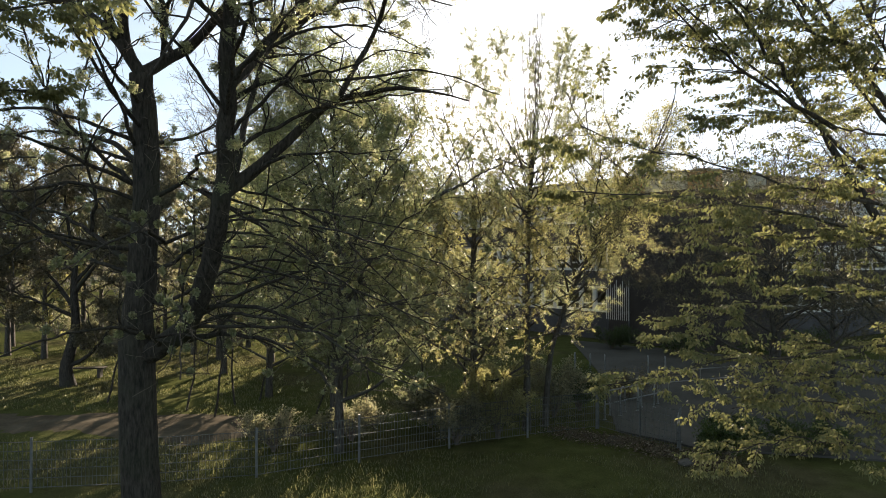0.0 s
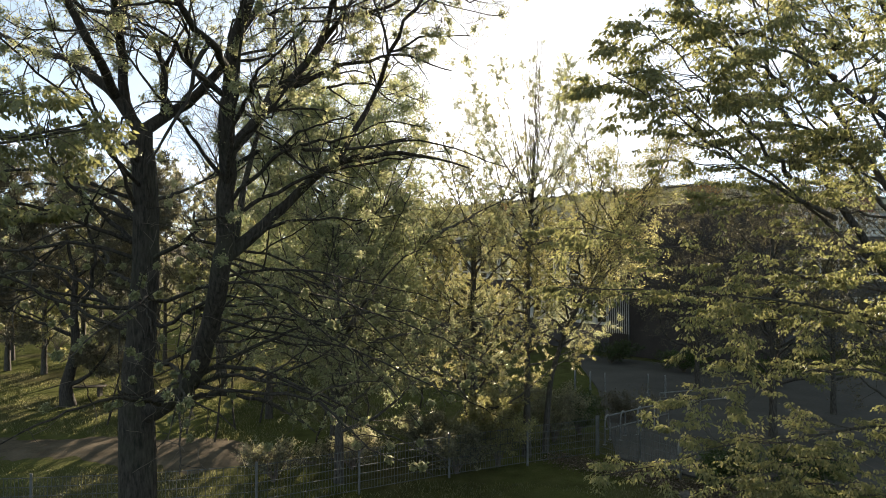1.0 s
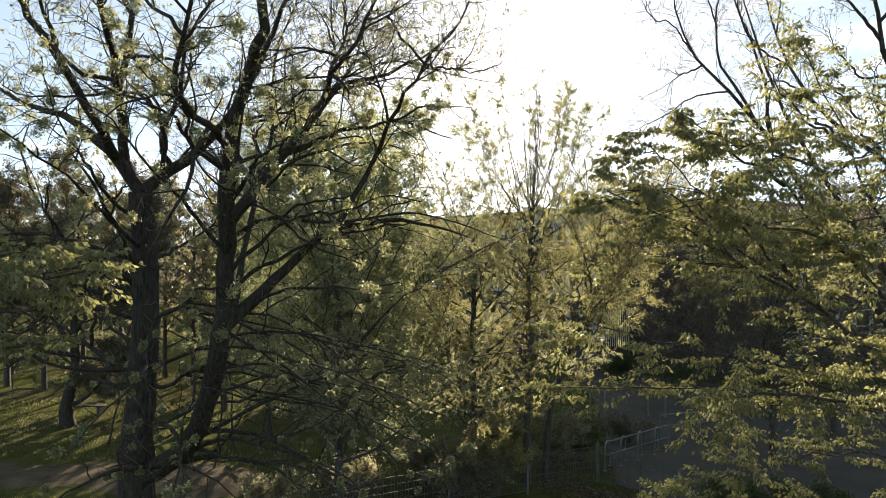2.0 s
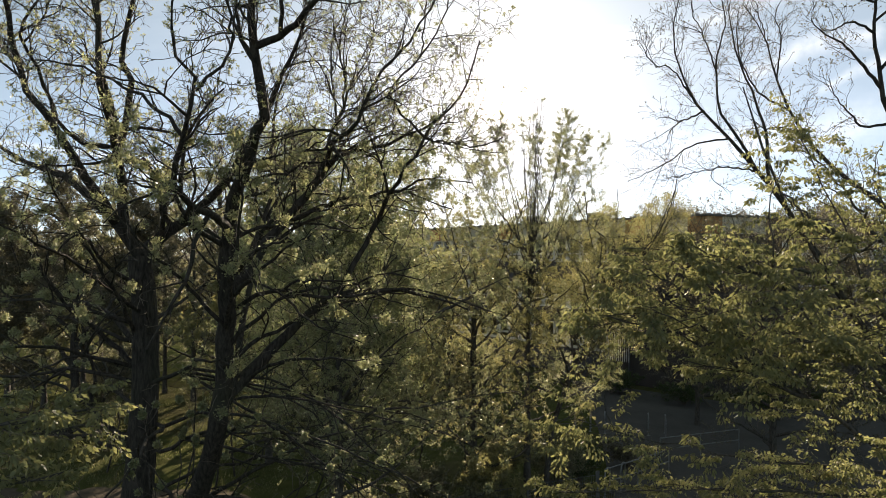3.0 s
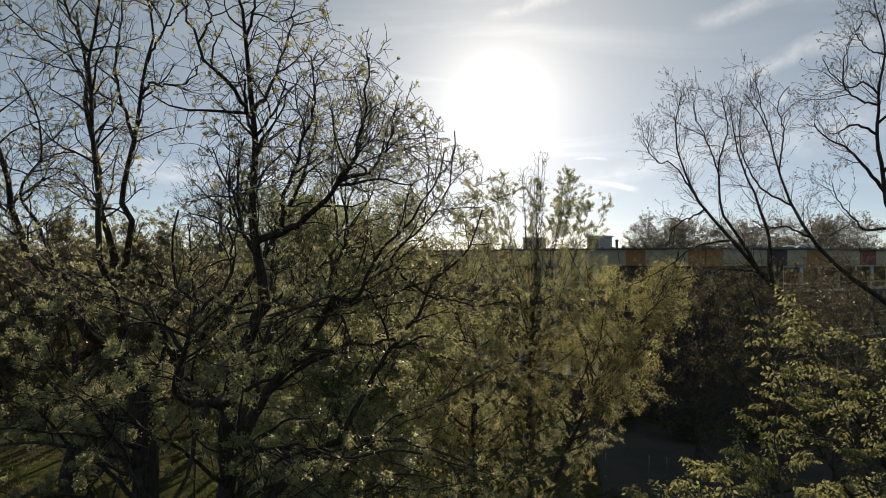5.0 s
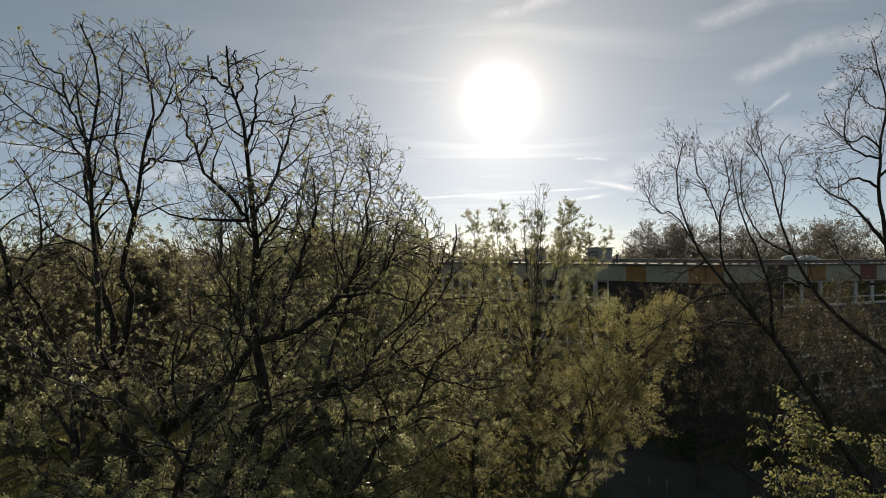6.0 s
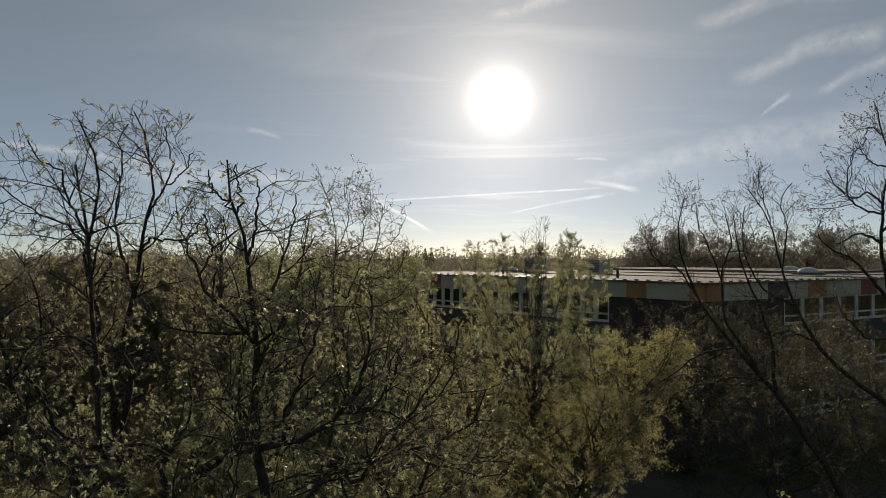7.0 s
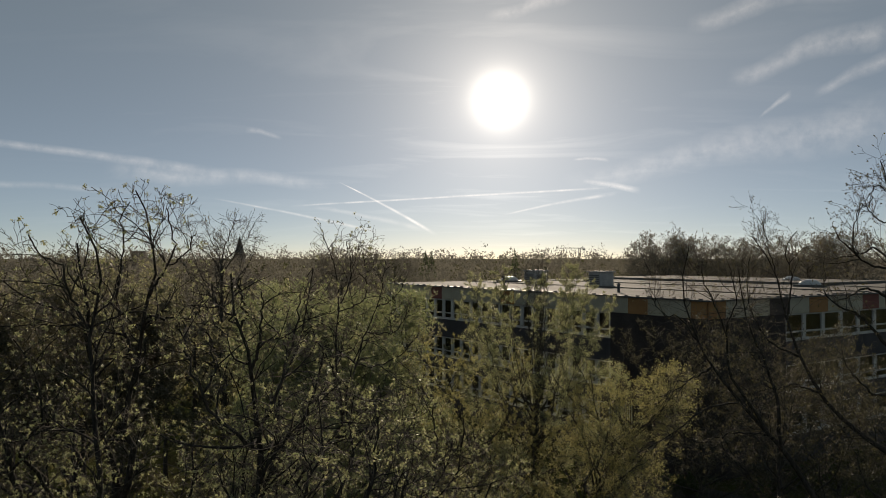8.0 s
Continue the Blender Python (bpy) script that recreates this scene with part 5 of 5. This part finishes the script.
    limb(limbs, 0.034, 0.007, (-1.24, 0.30, 12.64), (-1.75, 0.20, 12.79), (-2.19, 0.10, 12.62), (-2.49, 0.00, 12.56))
    limb(limbs, 0.034, 0.007, (-1.32, 0.10, 13.43), (-1.72, 0.00, 13.57), (-1.98, 0.00, 13.46), (-2.36, -0.10, 13.71), (-2.53, -0.10, 13.98))
    limb(limbs, 0.030, 0.007, (-1.30, 0.20, 13.17), (-1.76, 0.10, 13.27), (-2.09, 0.00, 13.62), (-2.04, -0.10, 14.29))
    limb(limbs, 0.030, 0.007, (-1.50, -0.30, 14.04), (-1.86, -0.40, 14.07), (-2.23, -0.50, 14.36))
    limb(limbs, 0.026, 0.007, (-1.87, -0.70, 14.56), (-2.11, -0.70, 14.66), (-2.23, -0.70, 14.31))
    limb(limbs, 0.040, 0.007, (-1.15, 0.20, 11.87), (-0.57, 0.20, 12.63), (-0.35, 0.20, 13.50), (-0.24, 0.20, 14.36))
    limb(limbs, 0.030, 0.007, (-1.24, 0.30, 12.86), (-0.71, 0.30, 13.40), (-0.60, 0.30, 14.16), (-0.82, 0.30, 14.82))
    limb(limbs, 0.030, 0.007, (-1.16, 0.20, 10.79), (-1.54, 0.20, 10.79), (-1.82, 0.10, 11.01), (-2.20, 0.00, 11.34), (-2.30, 0.00, 11.66))
    build_tree("ash_tree", (9.6, 12.6, 0), "tall bare tree with upright budding twigs", limbs, ASH_LEVELS, ash_leaf, 62, BARK, TWIG, BUD, rough=0.012, grown=True)


bare_tree()

bush_tree("park_tree", (-12.3, 37.0, 0), "tall round-crowned tree still nearly bare", 16.2, 3.6, 47, LEAF_WOOD, 700, 46, 0.06, trunk=0.82, r0=0.18, small=True, dens=1.15, slim=0.0062)

# ---- wood behind the meadow: three kinds, planted again and again ----
wood = [
    bush_tree("woodland_tree", (-10.6, 32.5, 0), "woodland tree with a dense young crown behind the meadow", 11.0, 4.0, 51, LEAF_WOOD, 3600, 17, 0.13, each=3, group="trees of the wood", dens=0.37, small=True),
    bush_tree("woodland_tree", (-17.0, 41.0, 0), "thin woodland tree with bare twigs behind the meadow", 11.6, 4.2, 52, LEAF_WOOD, 2400, 16, 0.11, each=3, group="trees of the wood", dens=0.55, twig=TWIG_PALE, small=True),
    bush_tree("woodland_tree", (-8.0, 31.0, 0), "low woodland tree with fresh yellowish leaves", 8.6, 3.8, 53, LEAF_HORNBEAM, 3600, 16, 0.13, each=3, group="trees of the wood", dens=0.37, trunk=0.65, small=True),
    bush_tree("woodland_tree", (-12.2, 42.0, 0), "woodland tree with a raised leafy crown by the meadow", 11.4, 4.0, 55, LEAF_WOOD, 5000, 22, 0.11, each=3, group="trees of the wood", dens=0.5, small=True, start=0.34),
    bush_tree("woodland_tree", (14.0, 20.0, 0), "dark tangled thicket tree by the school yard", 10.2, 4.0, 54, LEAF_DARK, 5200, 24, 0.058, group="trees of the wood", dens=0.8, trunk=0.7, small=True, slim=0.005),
]
BENCH_TREE = []
limb(BENCH_TREE, 0.270, 0.080, (0, 0, -0.1), (-0.12, 0, 0.7), (0.1, 0, 1.6), (0.3, 0, 2.6), (0.2, 0, 4.2), (0.3, 0, 6.0))
limb(BENCH_TREE, 0.120, 0.020, (0.0, 0, 0.85), (0.8, -0.1, 1.2), (1.5, -0.2, 1.9), (2.1, -0.3, 2.9), (2.4, -0.3, 4.2))
limb(BENCH_TREE, 0.120, 0.015, (0.2, 0, 3.4), (-0.9, 0.3, 4.6), (-2.2, 0.5, 6.0), (-3.0, 0.6, 8.4))
limb(BENCH_TREE, 0.120, 0.015, (0.2, 0, 4.0), (1.6, -0.6, 5.4), (3.2, -1.0, 6.4), (4.2, -1.2, 8.2))
limb(BENCH_TREE, 0.100, 0.015, (0.2, 0, 3.0), (-1.4, -0.8, 3.9), (-2.8, -1.2, 4.6), (-3.8, -1.4, 5.8))
limb(BENCH_TREE, 0.100, 0.015, (0.3, 0, 5.6), (1.8, 1.0, 7.2), (2.6, 1.4, 9.2), (2.8, 1.4, 10.8))
limb(BENCH_TREE, 0.100, 0.015, (0.2, 0, 5.0), (-1.2, -0.9, 6.8), (-1.8, -1.2, 9.0), (-2.0, -1.2, 10.6))
limb(BENCH_TREE, 0.110, 0.015, (0.2, 0, 4.4), (1.0, 0.4, 5.6), (1.6, 0.8, 7.0), (1.8, 1.0, 8.2))
limb(BENCH_TREE, 0.090, 0.015, (0.3, 0, 5.8), (0.0, -0.3, 7.4), (0.2, -0.6, 9.4), (0.3, -0.8, 11.3))
build_tree("park_tree", (-16.4, 29.4, 0), "crooked park tree with a low side limb beside the bench", BENCH_TREE, [
    dict(per=lambda ln: ln * 6.0, length=(0.8, 2.4), angle=(30, 85), k=5, up=0.01, wander=0.2, first=0.2, thick=0.009, taper=0.4),
    dict(per=lambda ln: ln * 3.2, length=(0.3, 1.0), angle=(30, 75), k=3, up=0.02, wander=0.2, first=0.1, thick=0.008, taper=0.6)],
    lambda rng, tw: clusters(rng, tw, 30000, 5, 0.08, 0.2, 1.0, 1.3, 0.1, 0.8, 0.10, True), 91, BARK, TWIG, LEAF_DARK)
rngw = random.Random(77)
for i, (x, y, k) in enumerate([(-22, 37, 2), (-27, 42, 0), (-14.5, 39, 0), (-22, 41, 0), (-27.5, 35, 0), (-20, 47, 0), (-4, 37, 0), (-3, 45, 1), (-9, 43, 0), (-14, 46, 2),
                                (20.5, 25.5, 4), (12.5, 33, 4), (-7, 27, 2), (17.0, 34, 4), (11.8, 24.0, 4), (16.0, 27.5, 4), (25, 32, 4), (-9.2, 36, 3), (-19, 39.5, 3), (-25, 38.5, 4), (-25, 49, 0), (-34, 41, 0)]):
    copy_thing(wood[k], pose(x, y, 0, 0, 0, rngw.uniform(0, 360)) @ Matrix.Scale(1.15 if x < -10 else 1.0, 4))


def shrub(at, size, seed, label, mat, count):
    """A bush: many stems from the ground and a mass of small leaves."""
    rng = np.random.default_rng(seed)
    root = tagged(new("shrub"), label, "shrub")
    root.location = at
    n = 20
    a, rr = rng.uniform(0, 6.28, n), rng.uniform(0.25, 1.0, n) ** 0.6
    tip = np.stack([np.cos(a) * rr * size[0], np.sin(a) * rr * size[1], size[2] * (1.05 - 0.5 * rr ** 2) * rng.uniform(0.75, 1.0, n)], 1)
    s = np.linspace(0, 1, 6)[None, :, None]
    P = tip[:, None] * np.concatenate([s ** 1.3, s ** 1.3, s], axis=2) + rng.normal(size=(n, 6, 3)) * 0.03
    P[:, 0, 2] = -0.05
    R = np.repeat(np.linspace(0.016, 0.004, 6)[None], n, 0)
    c, cr = sprout(rng, P, R, 11, (0.25, 0.7), (25, 70), 4, 0.05, 0.15, 0.25)
    v, f = joined([tubes(P, R, 4), tubes(c, cr, 3)])
    raw_mesh("stemwork", v, f, TWIG, root, True, kind="stuff")
    v, f = clusters(rng, c, count, 5, 0.065, 0.1, 1.0, 1.0, 0.1, 0.7, 0.06, True)
    raw_mesh("foliage", v, f, mat, root, False, kind="stuff")


SHRUBS_NEAR = [
        (7.9, 18.7, 0.85, 0.7, 1.25, LEAF_EVERGREEN, 2200), (10.3, 19.0, 1.2, 0.9, 1.1, LEAF_EVERGREEN, 2000), (3.9, 23.6, 1.3, 1.0, 2.2, LEAF_WOOD, 1800), (2.0, 24.0, 1.4, 1.0, 2.0, LEAF_HORNBEAM, 1800),
        (-0.4, 22.2, 1.3, 0.9, 1.5, LEAF_WOOD, 2400), (1.7, 20.9, 1.3, 0.8, 2.5, LEAF_HORNBEAM, 2600), (0.4, 20.2, 1.1, 0.7, 1.4, LEAF_WOOD, 1300), (-2.8, 20.6, 1.2, 0.8, 1.2, LEAF_WOOD, 900), (-4.9, 19.4, 1.0, 0.7, 1.3, LEAF_WOOD, 900), (5.0, 24.6, 1.0, 0.9, 1.7, LEAF_EVERGREEN, 1500), (7.4, 26.6, 1.5, 0.7, 1.25, LEAF_DARK, 900)]
SHRUBS_FAR = [
        (13.5, 37.6, 2.2, 1.2, 1.4, LEAF_EVERGREEN, 1700), (10.2, 40.8, 2.2, 1.2, 1.5, LEAF_EVERGREEN, 1700), (17.5, 36.8, 2.2, 1.2, 1.3, LEAF_EVERGREEN, 1700), (21.5, 39.5, 2.2, 1.2, 1.6, LEAF_EVERGREEN, 1700),
        (-20.0, 45.0, 4.0, 1.6, 3.2, LEAF_WOOD, 1600), (-27.0, 47.0, 4.0, 1.6, 3.4, LEAF_WOOD, 1600), (-13.0, 43.0, 4.0, 1.6, 3.0, LEAF_WOOD, 1600), (-6.0, 41.0, 4.0, 1.6, 3.2, LEAF_WOOD, 1600), (-34.0, 44.0, 4.0, 1.6, 3.0, LEAF_WOOD, 1600)]
for i, (x, y, sx, sy, sz, mat, n) in enumerate(SHRUBS_NEAR + SHRUBS_FAR):
    shrub((x, y, 0), (sx, sy, sz), 100 + i, "low evergreen shrub with dark leaves" if mat is LEAF_EVERGREEN else "tangled shrub with few young leaves behind the fence", mat, n)


def sapling(at, height, lean, seed):
    rng = np.random.default_rng(seed)
    root = tagged(new("sapling"), "thin leafless sapling in the thicket", "tree", "saplings in the thicket")
    root.location = at
    P = resample([(0, 0, -0.05), (lean * 0.7, 0.15, height * 0.3), (lean * 0.9, -0.15, height * 0.7), (lean * 2.0, 0, height)], 10)[None]
    P[:, 1:] += rng.normal(size=P[:, 1:].shape) * 0.05
    R = np.linspace(0.04, 0.010, 10)[None]
    c, cr = sprout(rng, P, R, 22, (0.5, 1.5), (25, 55), 5, 0.08, 0.15, 0.25)
    d, dr = sprout(rng, c, cr, 6, (0.15, 0.5), (25, 55), 3, 0.05, 0.15, 0.2)
    v, f = tubes(P, R, 6)
    raw_mesh("trunk", v, f, BARK, root, True)
    v, f = joined([tubes(c, cr, 3), tubes(d, dr, 3)])
    raw_mesh("twigs", v, f, TWIG, root, True, kind="stuff")
    v, f = clusters(rng, d, 350, 4, 0.05, 0.3, 1.0)
    raw_mesh("crown", v, f, LEAF_WOOD, root, False, kind="stuff")


for i, (x, y, h, l) in enumerate([(-9.4, 24.6, 5.5, 0.4), (-8.0, 23.5, 6.2, 0.3), (-7.9, 25.5, 5.8, -0.3), (-7.2, 26.4, 6.5, 0.5), (-4.3, 22.3, 5.0, 0.6), (-3.6, 23.0, 5.6, 0.5),
                                  (-2.2, 21.8, 4.8, -0.4), (-1.0, 23.2, 5.2, 0.3), (0.9, 23.6, 5.0, -0.2), (-13.0, 26.0, 5.4, 0.6)]):
    sapling((x, y, 0), h, l, 300 + i)


# ---- distance ----
def far_woods():
    """Broken belts of trees out to the horizon, as many small clumps of leaves and twigs."""
    rng = np.random.default_rng(8)
    V, F, n = [], [], 0
    for dist, count, h0, size, per in ((88, 100, 10.4, 0.21, 700), (140, 140, 13.2, 0.31, 500), (230, 220, 15.0, 0.55, 230), (420, 300, 17.5, 1.0, 110), (800, 420, 21.0, 1.8, 60)):
        a = rng.uniform(-0.72, 0.72, count)
        d = dist * rng.uniform(0.8, 1.25, count)
        x, y = d * np.sin(a), d * np.cos(a)
        keep = ~((x > -9) & (x < 62) & (y < 108))
        x, y = x[keep], y[keep]
        h = h0 * (0.6 + 0.75 * rng.random(len(x)) ** 1.6)
        for cx, cy, hh in zip(x, y, h):
            w = hh * rng.uniform(0.32, 0.52)
            lobes = unit(rng.normal(size=(9, 3))) * (rng.random((9, 1)) ** 0.4) * 0.68
            u = np.repeat(lobes, per // 9 + 1, axis=0)[:per]
            u = u + unit(rng.normal(size=(per, 3))) * (rng.random((per, 1)) ** 0.4) * 0.34
            p = np.array([cx, cy, hh * 0.5]) + u * np.array([w, w, hh * 0.5])
            v, f = leaves(rng, p, np.tile([0, 0, 0.6], (per, 1)), size * 1.2, 0.7, -0.1, 0.3, 0.9, True)
            V.append(v)
            F.append(f + n)
            n += len(v)
    tagged(raw_mesh("far_woods", np.concatenate(V), np.concatenate(F), LEAF_HAZED), "belts of spring woodland out to the horizon, leaves tinted for haze", "woodland", kind="stuff")


far_woods()


def skyline_tree(at, scale, seed, label, size, mat):
    rng = np.random.default_rng(seed)
    limbs = spread_limbs(seed, 16.0, 11.0, 40, 6.0, 0.24, rise=0.6, start=0.2, tip=0.02)
    levels = [
        dict(per=lambda ln: ln * 1.3, length=(1.6, 3.4), angle=(35, 75), k=5, up=0.03, wander=0.18, first=0.15, thick=0.007, taper=0.5),
        dict(per=lambda ln: ln * 2.2, length=(0.8, 1.9), angle=(30, 75), k=2, up=0.03, wander=0.15, first=0.1, thick=0.009, taper=0.6),
    ]
    leaf = lambda r, tw: clusters(r, tw, 9000, 2, size, 0.2, 1.0, 0.9, -0.1, 0.4, 0.15, True)
    t = build_tree("skyline_tree", at, label, limbs, levels, leaf, seed, BARK_GREY, TWIG_HAZED, mat, "trees beyond the school", sides=5, env=[((0, 0, 9.8), (6.4, 6.4, 7.6))])
    t.scale = (scale, scale, scale)
    return t


sk = [skyline_tree((35.0, 112.0, 0), 1.0, 71, "bare-twigged tall tree beyond the school roof", 0.18, TWIG_HAZED), skyline_tree((44.0, 116.0, 0), 1.07, 72, "tall tree with thin young leaves beyond the school roof", 0.28, LEAF_HAZED)]
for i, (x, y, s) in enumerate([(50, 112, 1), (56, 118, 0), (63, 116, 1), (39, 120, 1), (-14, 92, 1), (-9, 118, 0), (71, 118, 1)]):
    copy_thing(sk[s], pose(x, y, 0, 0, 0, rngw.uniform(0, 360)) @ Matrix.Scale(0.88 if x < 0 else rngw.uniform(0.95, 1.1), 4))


def conifer(at, height, seed):
    """A far spire-shaped conifer: a thin trunk and tiers of short drooping sprays."""
    rng = np.random.default_rng(seed)
    root = tree_root("conifer_tree", at, "dark pointed conifer over the far woods", "far conifers")
    v, f = tubes(np.array([[(0, 0, 0), (0, 0, height * 0.5), (0, 0, height)]], dtype=float), np.array([[0.25, 0.16, 0.03]]), 6)
    raw_mesh("trunk", v, f, BARK, root, True)
    n = 900
    u, a = rng.random(n) ** 0.7, rng.uniform(0, 6.28, n)
    r = height * 0.17 * u * rng.uniform(0.5, 1.0, n)
    at_p = np.stack([r * np.cos(a), r * np.sin(a), height * (1 - 0.85 * u)], 1)
    v, f = leaves(rng, at_p, np.stack([np.cos(a), np.sin(a), np.full(n, -0.5)], 1), 0.6, 0.5, 0.1, 0.3, 0.4, True)
    raw_mesh("crown", v, f, LEAF_EVERGREEN, root, False, kind="stuff")


for i, (x, y, h) in enumerate([(-5.4, 200.0, 15.3), (-3.6, 203.0, 15.2), (21.8, 204.0, 15.6)]):
    conifer((x, y, 0), h, 500 + i)


def steeple():
    root = tagged(new("church"), "distant church with a pointed dark steeple", "church")
    x, y = -152.0, 500.0
    part("tower", box((7.0, 7.0, 16.0), pose(x, y, 8.0), 0.2), FAR_STONE, root)
    bm = bmesh.new()
    bmesh.ops.create_cone(bm, cap_ends=True, segments=8, radius1=3.9, radius2=0.1, depth=13.0, matrix=pose(x, y, 22.5))
    part("spire", bm, ROOF_EDGE, root)
    part("nave", box((22.0, 10.0, 9.0), pose(x - 12, y + 4, 4.5), 0.2), FAR_STONE, root)


steeple()


def tower_block():
    root = tagged(new("tower_block"), "distant pale tower block on the skyline", "building")
    x, y = -318.0, 700.0
    part("wall", box((10, 14, 19.0), pose(x, y, 9.5), 0.2), FAR_STONE, root)
    part("roof", box((10.6, 14.6, 0.6), pose(x, y, 19.3), 0.1), ROOF_EDGE, root)
    for i in range(6):
        for j in range(3):
            part("window", box((1.6, 0.2, 1.3), pose(x - 3.2 + 3.2 * j, y - 7.08, 3.0 + 2.8 * i)), GLASS, root)


tower_block()


def crane():
    root = tagged(new("tower_crane"), "distant tower crane over the woods", "crane")
    x, y, h = 122.0, 600.0, 20.5
    bm = bmesh.new()
    for sx in (-0.7, 0.7):
        for sy in (-0.7, 0.7):
            add_box(bm, (0.2, 0.2, h), pose(x + sx, y + sy, h / 2))
    for i in range(10):
        add_box(bm, (1.7, 0.12, 0.12), pose(x, y - 0.7, 1 + i * 2, 0, 32 if i % 2 else -32, 0))
    part("mast", bm, DARK_METAL, root)
    bm = box((26.0, 0.25, 0.25), pose(x - 8, y, h + 0.2))
    add_box(bm, (26.0, 0.2, 0.2), pose(x - 8, y, h + 1.1))
    for i in range(16):
        add_box(bm, (1.6, 0.12, 0.12), pose(x - 20 + i * 1.6, y, h + 0.65, 0, 32 if i % 2 else -32, 0))
    part("jib", bm, DARK_METAL, root)
    part("counterweight", box((2.4, 1.2, 1.6), pose(x + 4.2, y, h - 0.3), 0.05), FAR_STONE, root)


crane()


# ---- vapour trails, far beyond everything ----
def trail_material():
    m = bpy.data.materials.new("vapour_trail")
    m.use_nodes = True
    nt = m.node_tree
    nt.nodes.clear()
    N, Lk = nt.nodes.new, nt.links.new
    em, tr, mx, out = N("ShaderNodeEmission"), N("ShaderNodeBsdfTransparent"), N("ShaderNodeMixShader"), N("ShaderNodeOutputMaterial")
    em.inputs[0].default_value, em.inputs[1].default_value = (1.0, 0.97, 0.93, 1), TRAIL
    uv = N("ShaderNodeTexCoord")
    at = N("ShaderNodeAttribute")
    at.attribute_name = "across"
    nz = noise_tex(nt, uv.outputs["Object"], 0.012, 5.0, 0.6)
    a = N("ShaderNodeMath")
    a.operation, a.use_clamp = "MULTIPLY", True
    Lk(at.outputs["Fac"], a.inputs[0])
    Lk(ramp(nt, nz, [(0.3, (0.2, 0.2, 0.2)), (0.7, (1, 1, 1))]), a.inputs[1])
    Lk(a.outputs[0], mx.inputs[0])
    Lk(tr.outputs[0], mx.inputs[1])
    Lk(em.outputs[0], mx.inputs[2])
    Lk(mx.outputs[0], out.inputs[0])
    return m


TRAIL = 1.5
TRAIL_MAT = trail_material()


def trail(a, b, w0, w1, strength):
    """A soft ribbon of vapour between two directions (degrees right, degrees up), widths in degrees, as far off as the sky is plain."""
    dist, k = 4200.0, 40
    rows, across = [], []
    for i in range(k):
        t = i / (k - 1)
        az, el = a[0] + (b[0] - a[0]) * t, a[1] + (b[1] - a[1]) * t + 0.15 * math.sin(t * 3.1) + 0.7 * w0 * noise.noise((a[0], t * 3.0, b[1]))
        w = w0 + (w1 - w0) * t
        fade = min(1, 6 * t, 6 * (1 - t))
        for s, v in ((-1, 0), (-0.35, 0.7), (0, 1), (0.35, 0.7), (1, 0)):
            e, z = radians(el + s * w), radians(az)
            rows.append((dist * math.cos(e) * math.sin(z), dist * math.cos(e) * math.cos(z), dist * math.sin(e) + 9.0))
            across.append(v * strength * fade)
    i, j = np.meshgrid(np.arange(k - 1), np.arange(4), indexing="ij")
    f = np.stack([i * 5 + j, (i + 1) * 5 + j, (i + 1) * 5 + j + 1, i * 5 + j + 1], -1).reshape(-1, 4)
    ob = tagged(raw_mesh("backdrop_vapour_trail", np.array(rows), f, TRAIL_MAT), "thin white vapour trail low in the sky", "sky", kind="structure")
    at = ob.data.attributes.new("across", "FLOAT", "POINT")
    at.data.foreach_set("value", np.array(across, dtype=np.float32))


trail((-8.9, 6.4), (-0.5, 1.9), 0.06, 0.24, 0.55)
trail((-13.0, 4.3), (14.5, 5.8), 0.10, 0.12, 0.42)
trail((5.0, 3.6), (14.6, 5.3), 0.08, 0.22, 0.32)
trail((-37.0, 8.3), (-18.5, 6.9), 0.3, 0.5, 0.16)
trail((-27.0, 6.6), (-9.5, 6.2), 0.9, 0.6, 0.15)
trail((-37.0, 5.2), (-24.0, 5.0), 0.3, 0.3, 0.08)
trail((-19.0, 4.8), (-5.0, 2.0), 0.08, 0.2, 0.25)
trail((-11.0, 4.3), (-1.0, 2.2), 0.2, 0.3, 0.16)
trail((11.8, 6.4), (16.5, 5.4), 0.2, 0.35, 0.35)
# wisps of cirrus
trail((23.0, 13.9), (34.5, 16.2), 0.8, 1.3, 0.15)
trail((25.3, 10.7), (27.6, 12.3), 0.15, 0.40, 0.16)
trail((10.0, 6.4), (35.5, 10.0), 0.8, 2.4, 0.13)
trail((3.5, 19.6), (11.5, 21.3), 0.5, 0.9, 0.17)
trail((29.0, 12.2), (35.0, 14.2), 0.4, 0.9, 0.13)
trail((20.0, 18.2), (34.0, 20.0), 0.8, 1.4, 0.14)
trail((-16.5, 10.4), (-13.5, 9.8), 0.3, 0.2, 0.12)
trail((11.0, 8.2), (14.0, 8.0), 0.12, 0.2, 0.3)
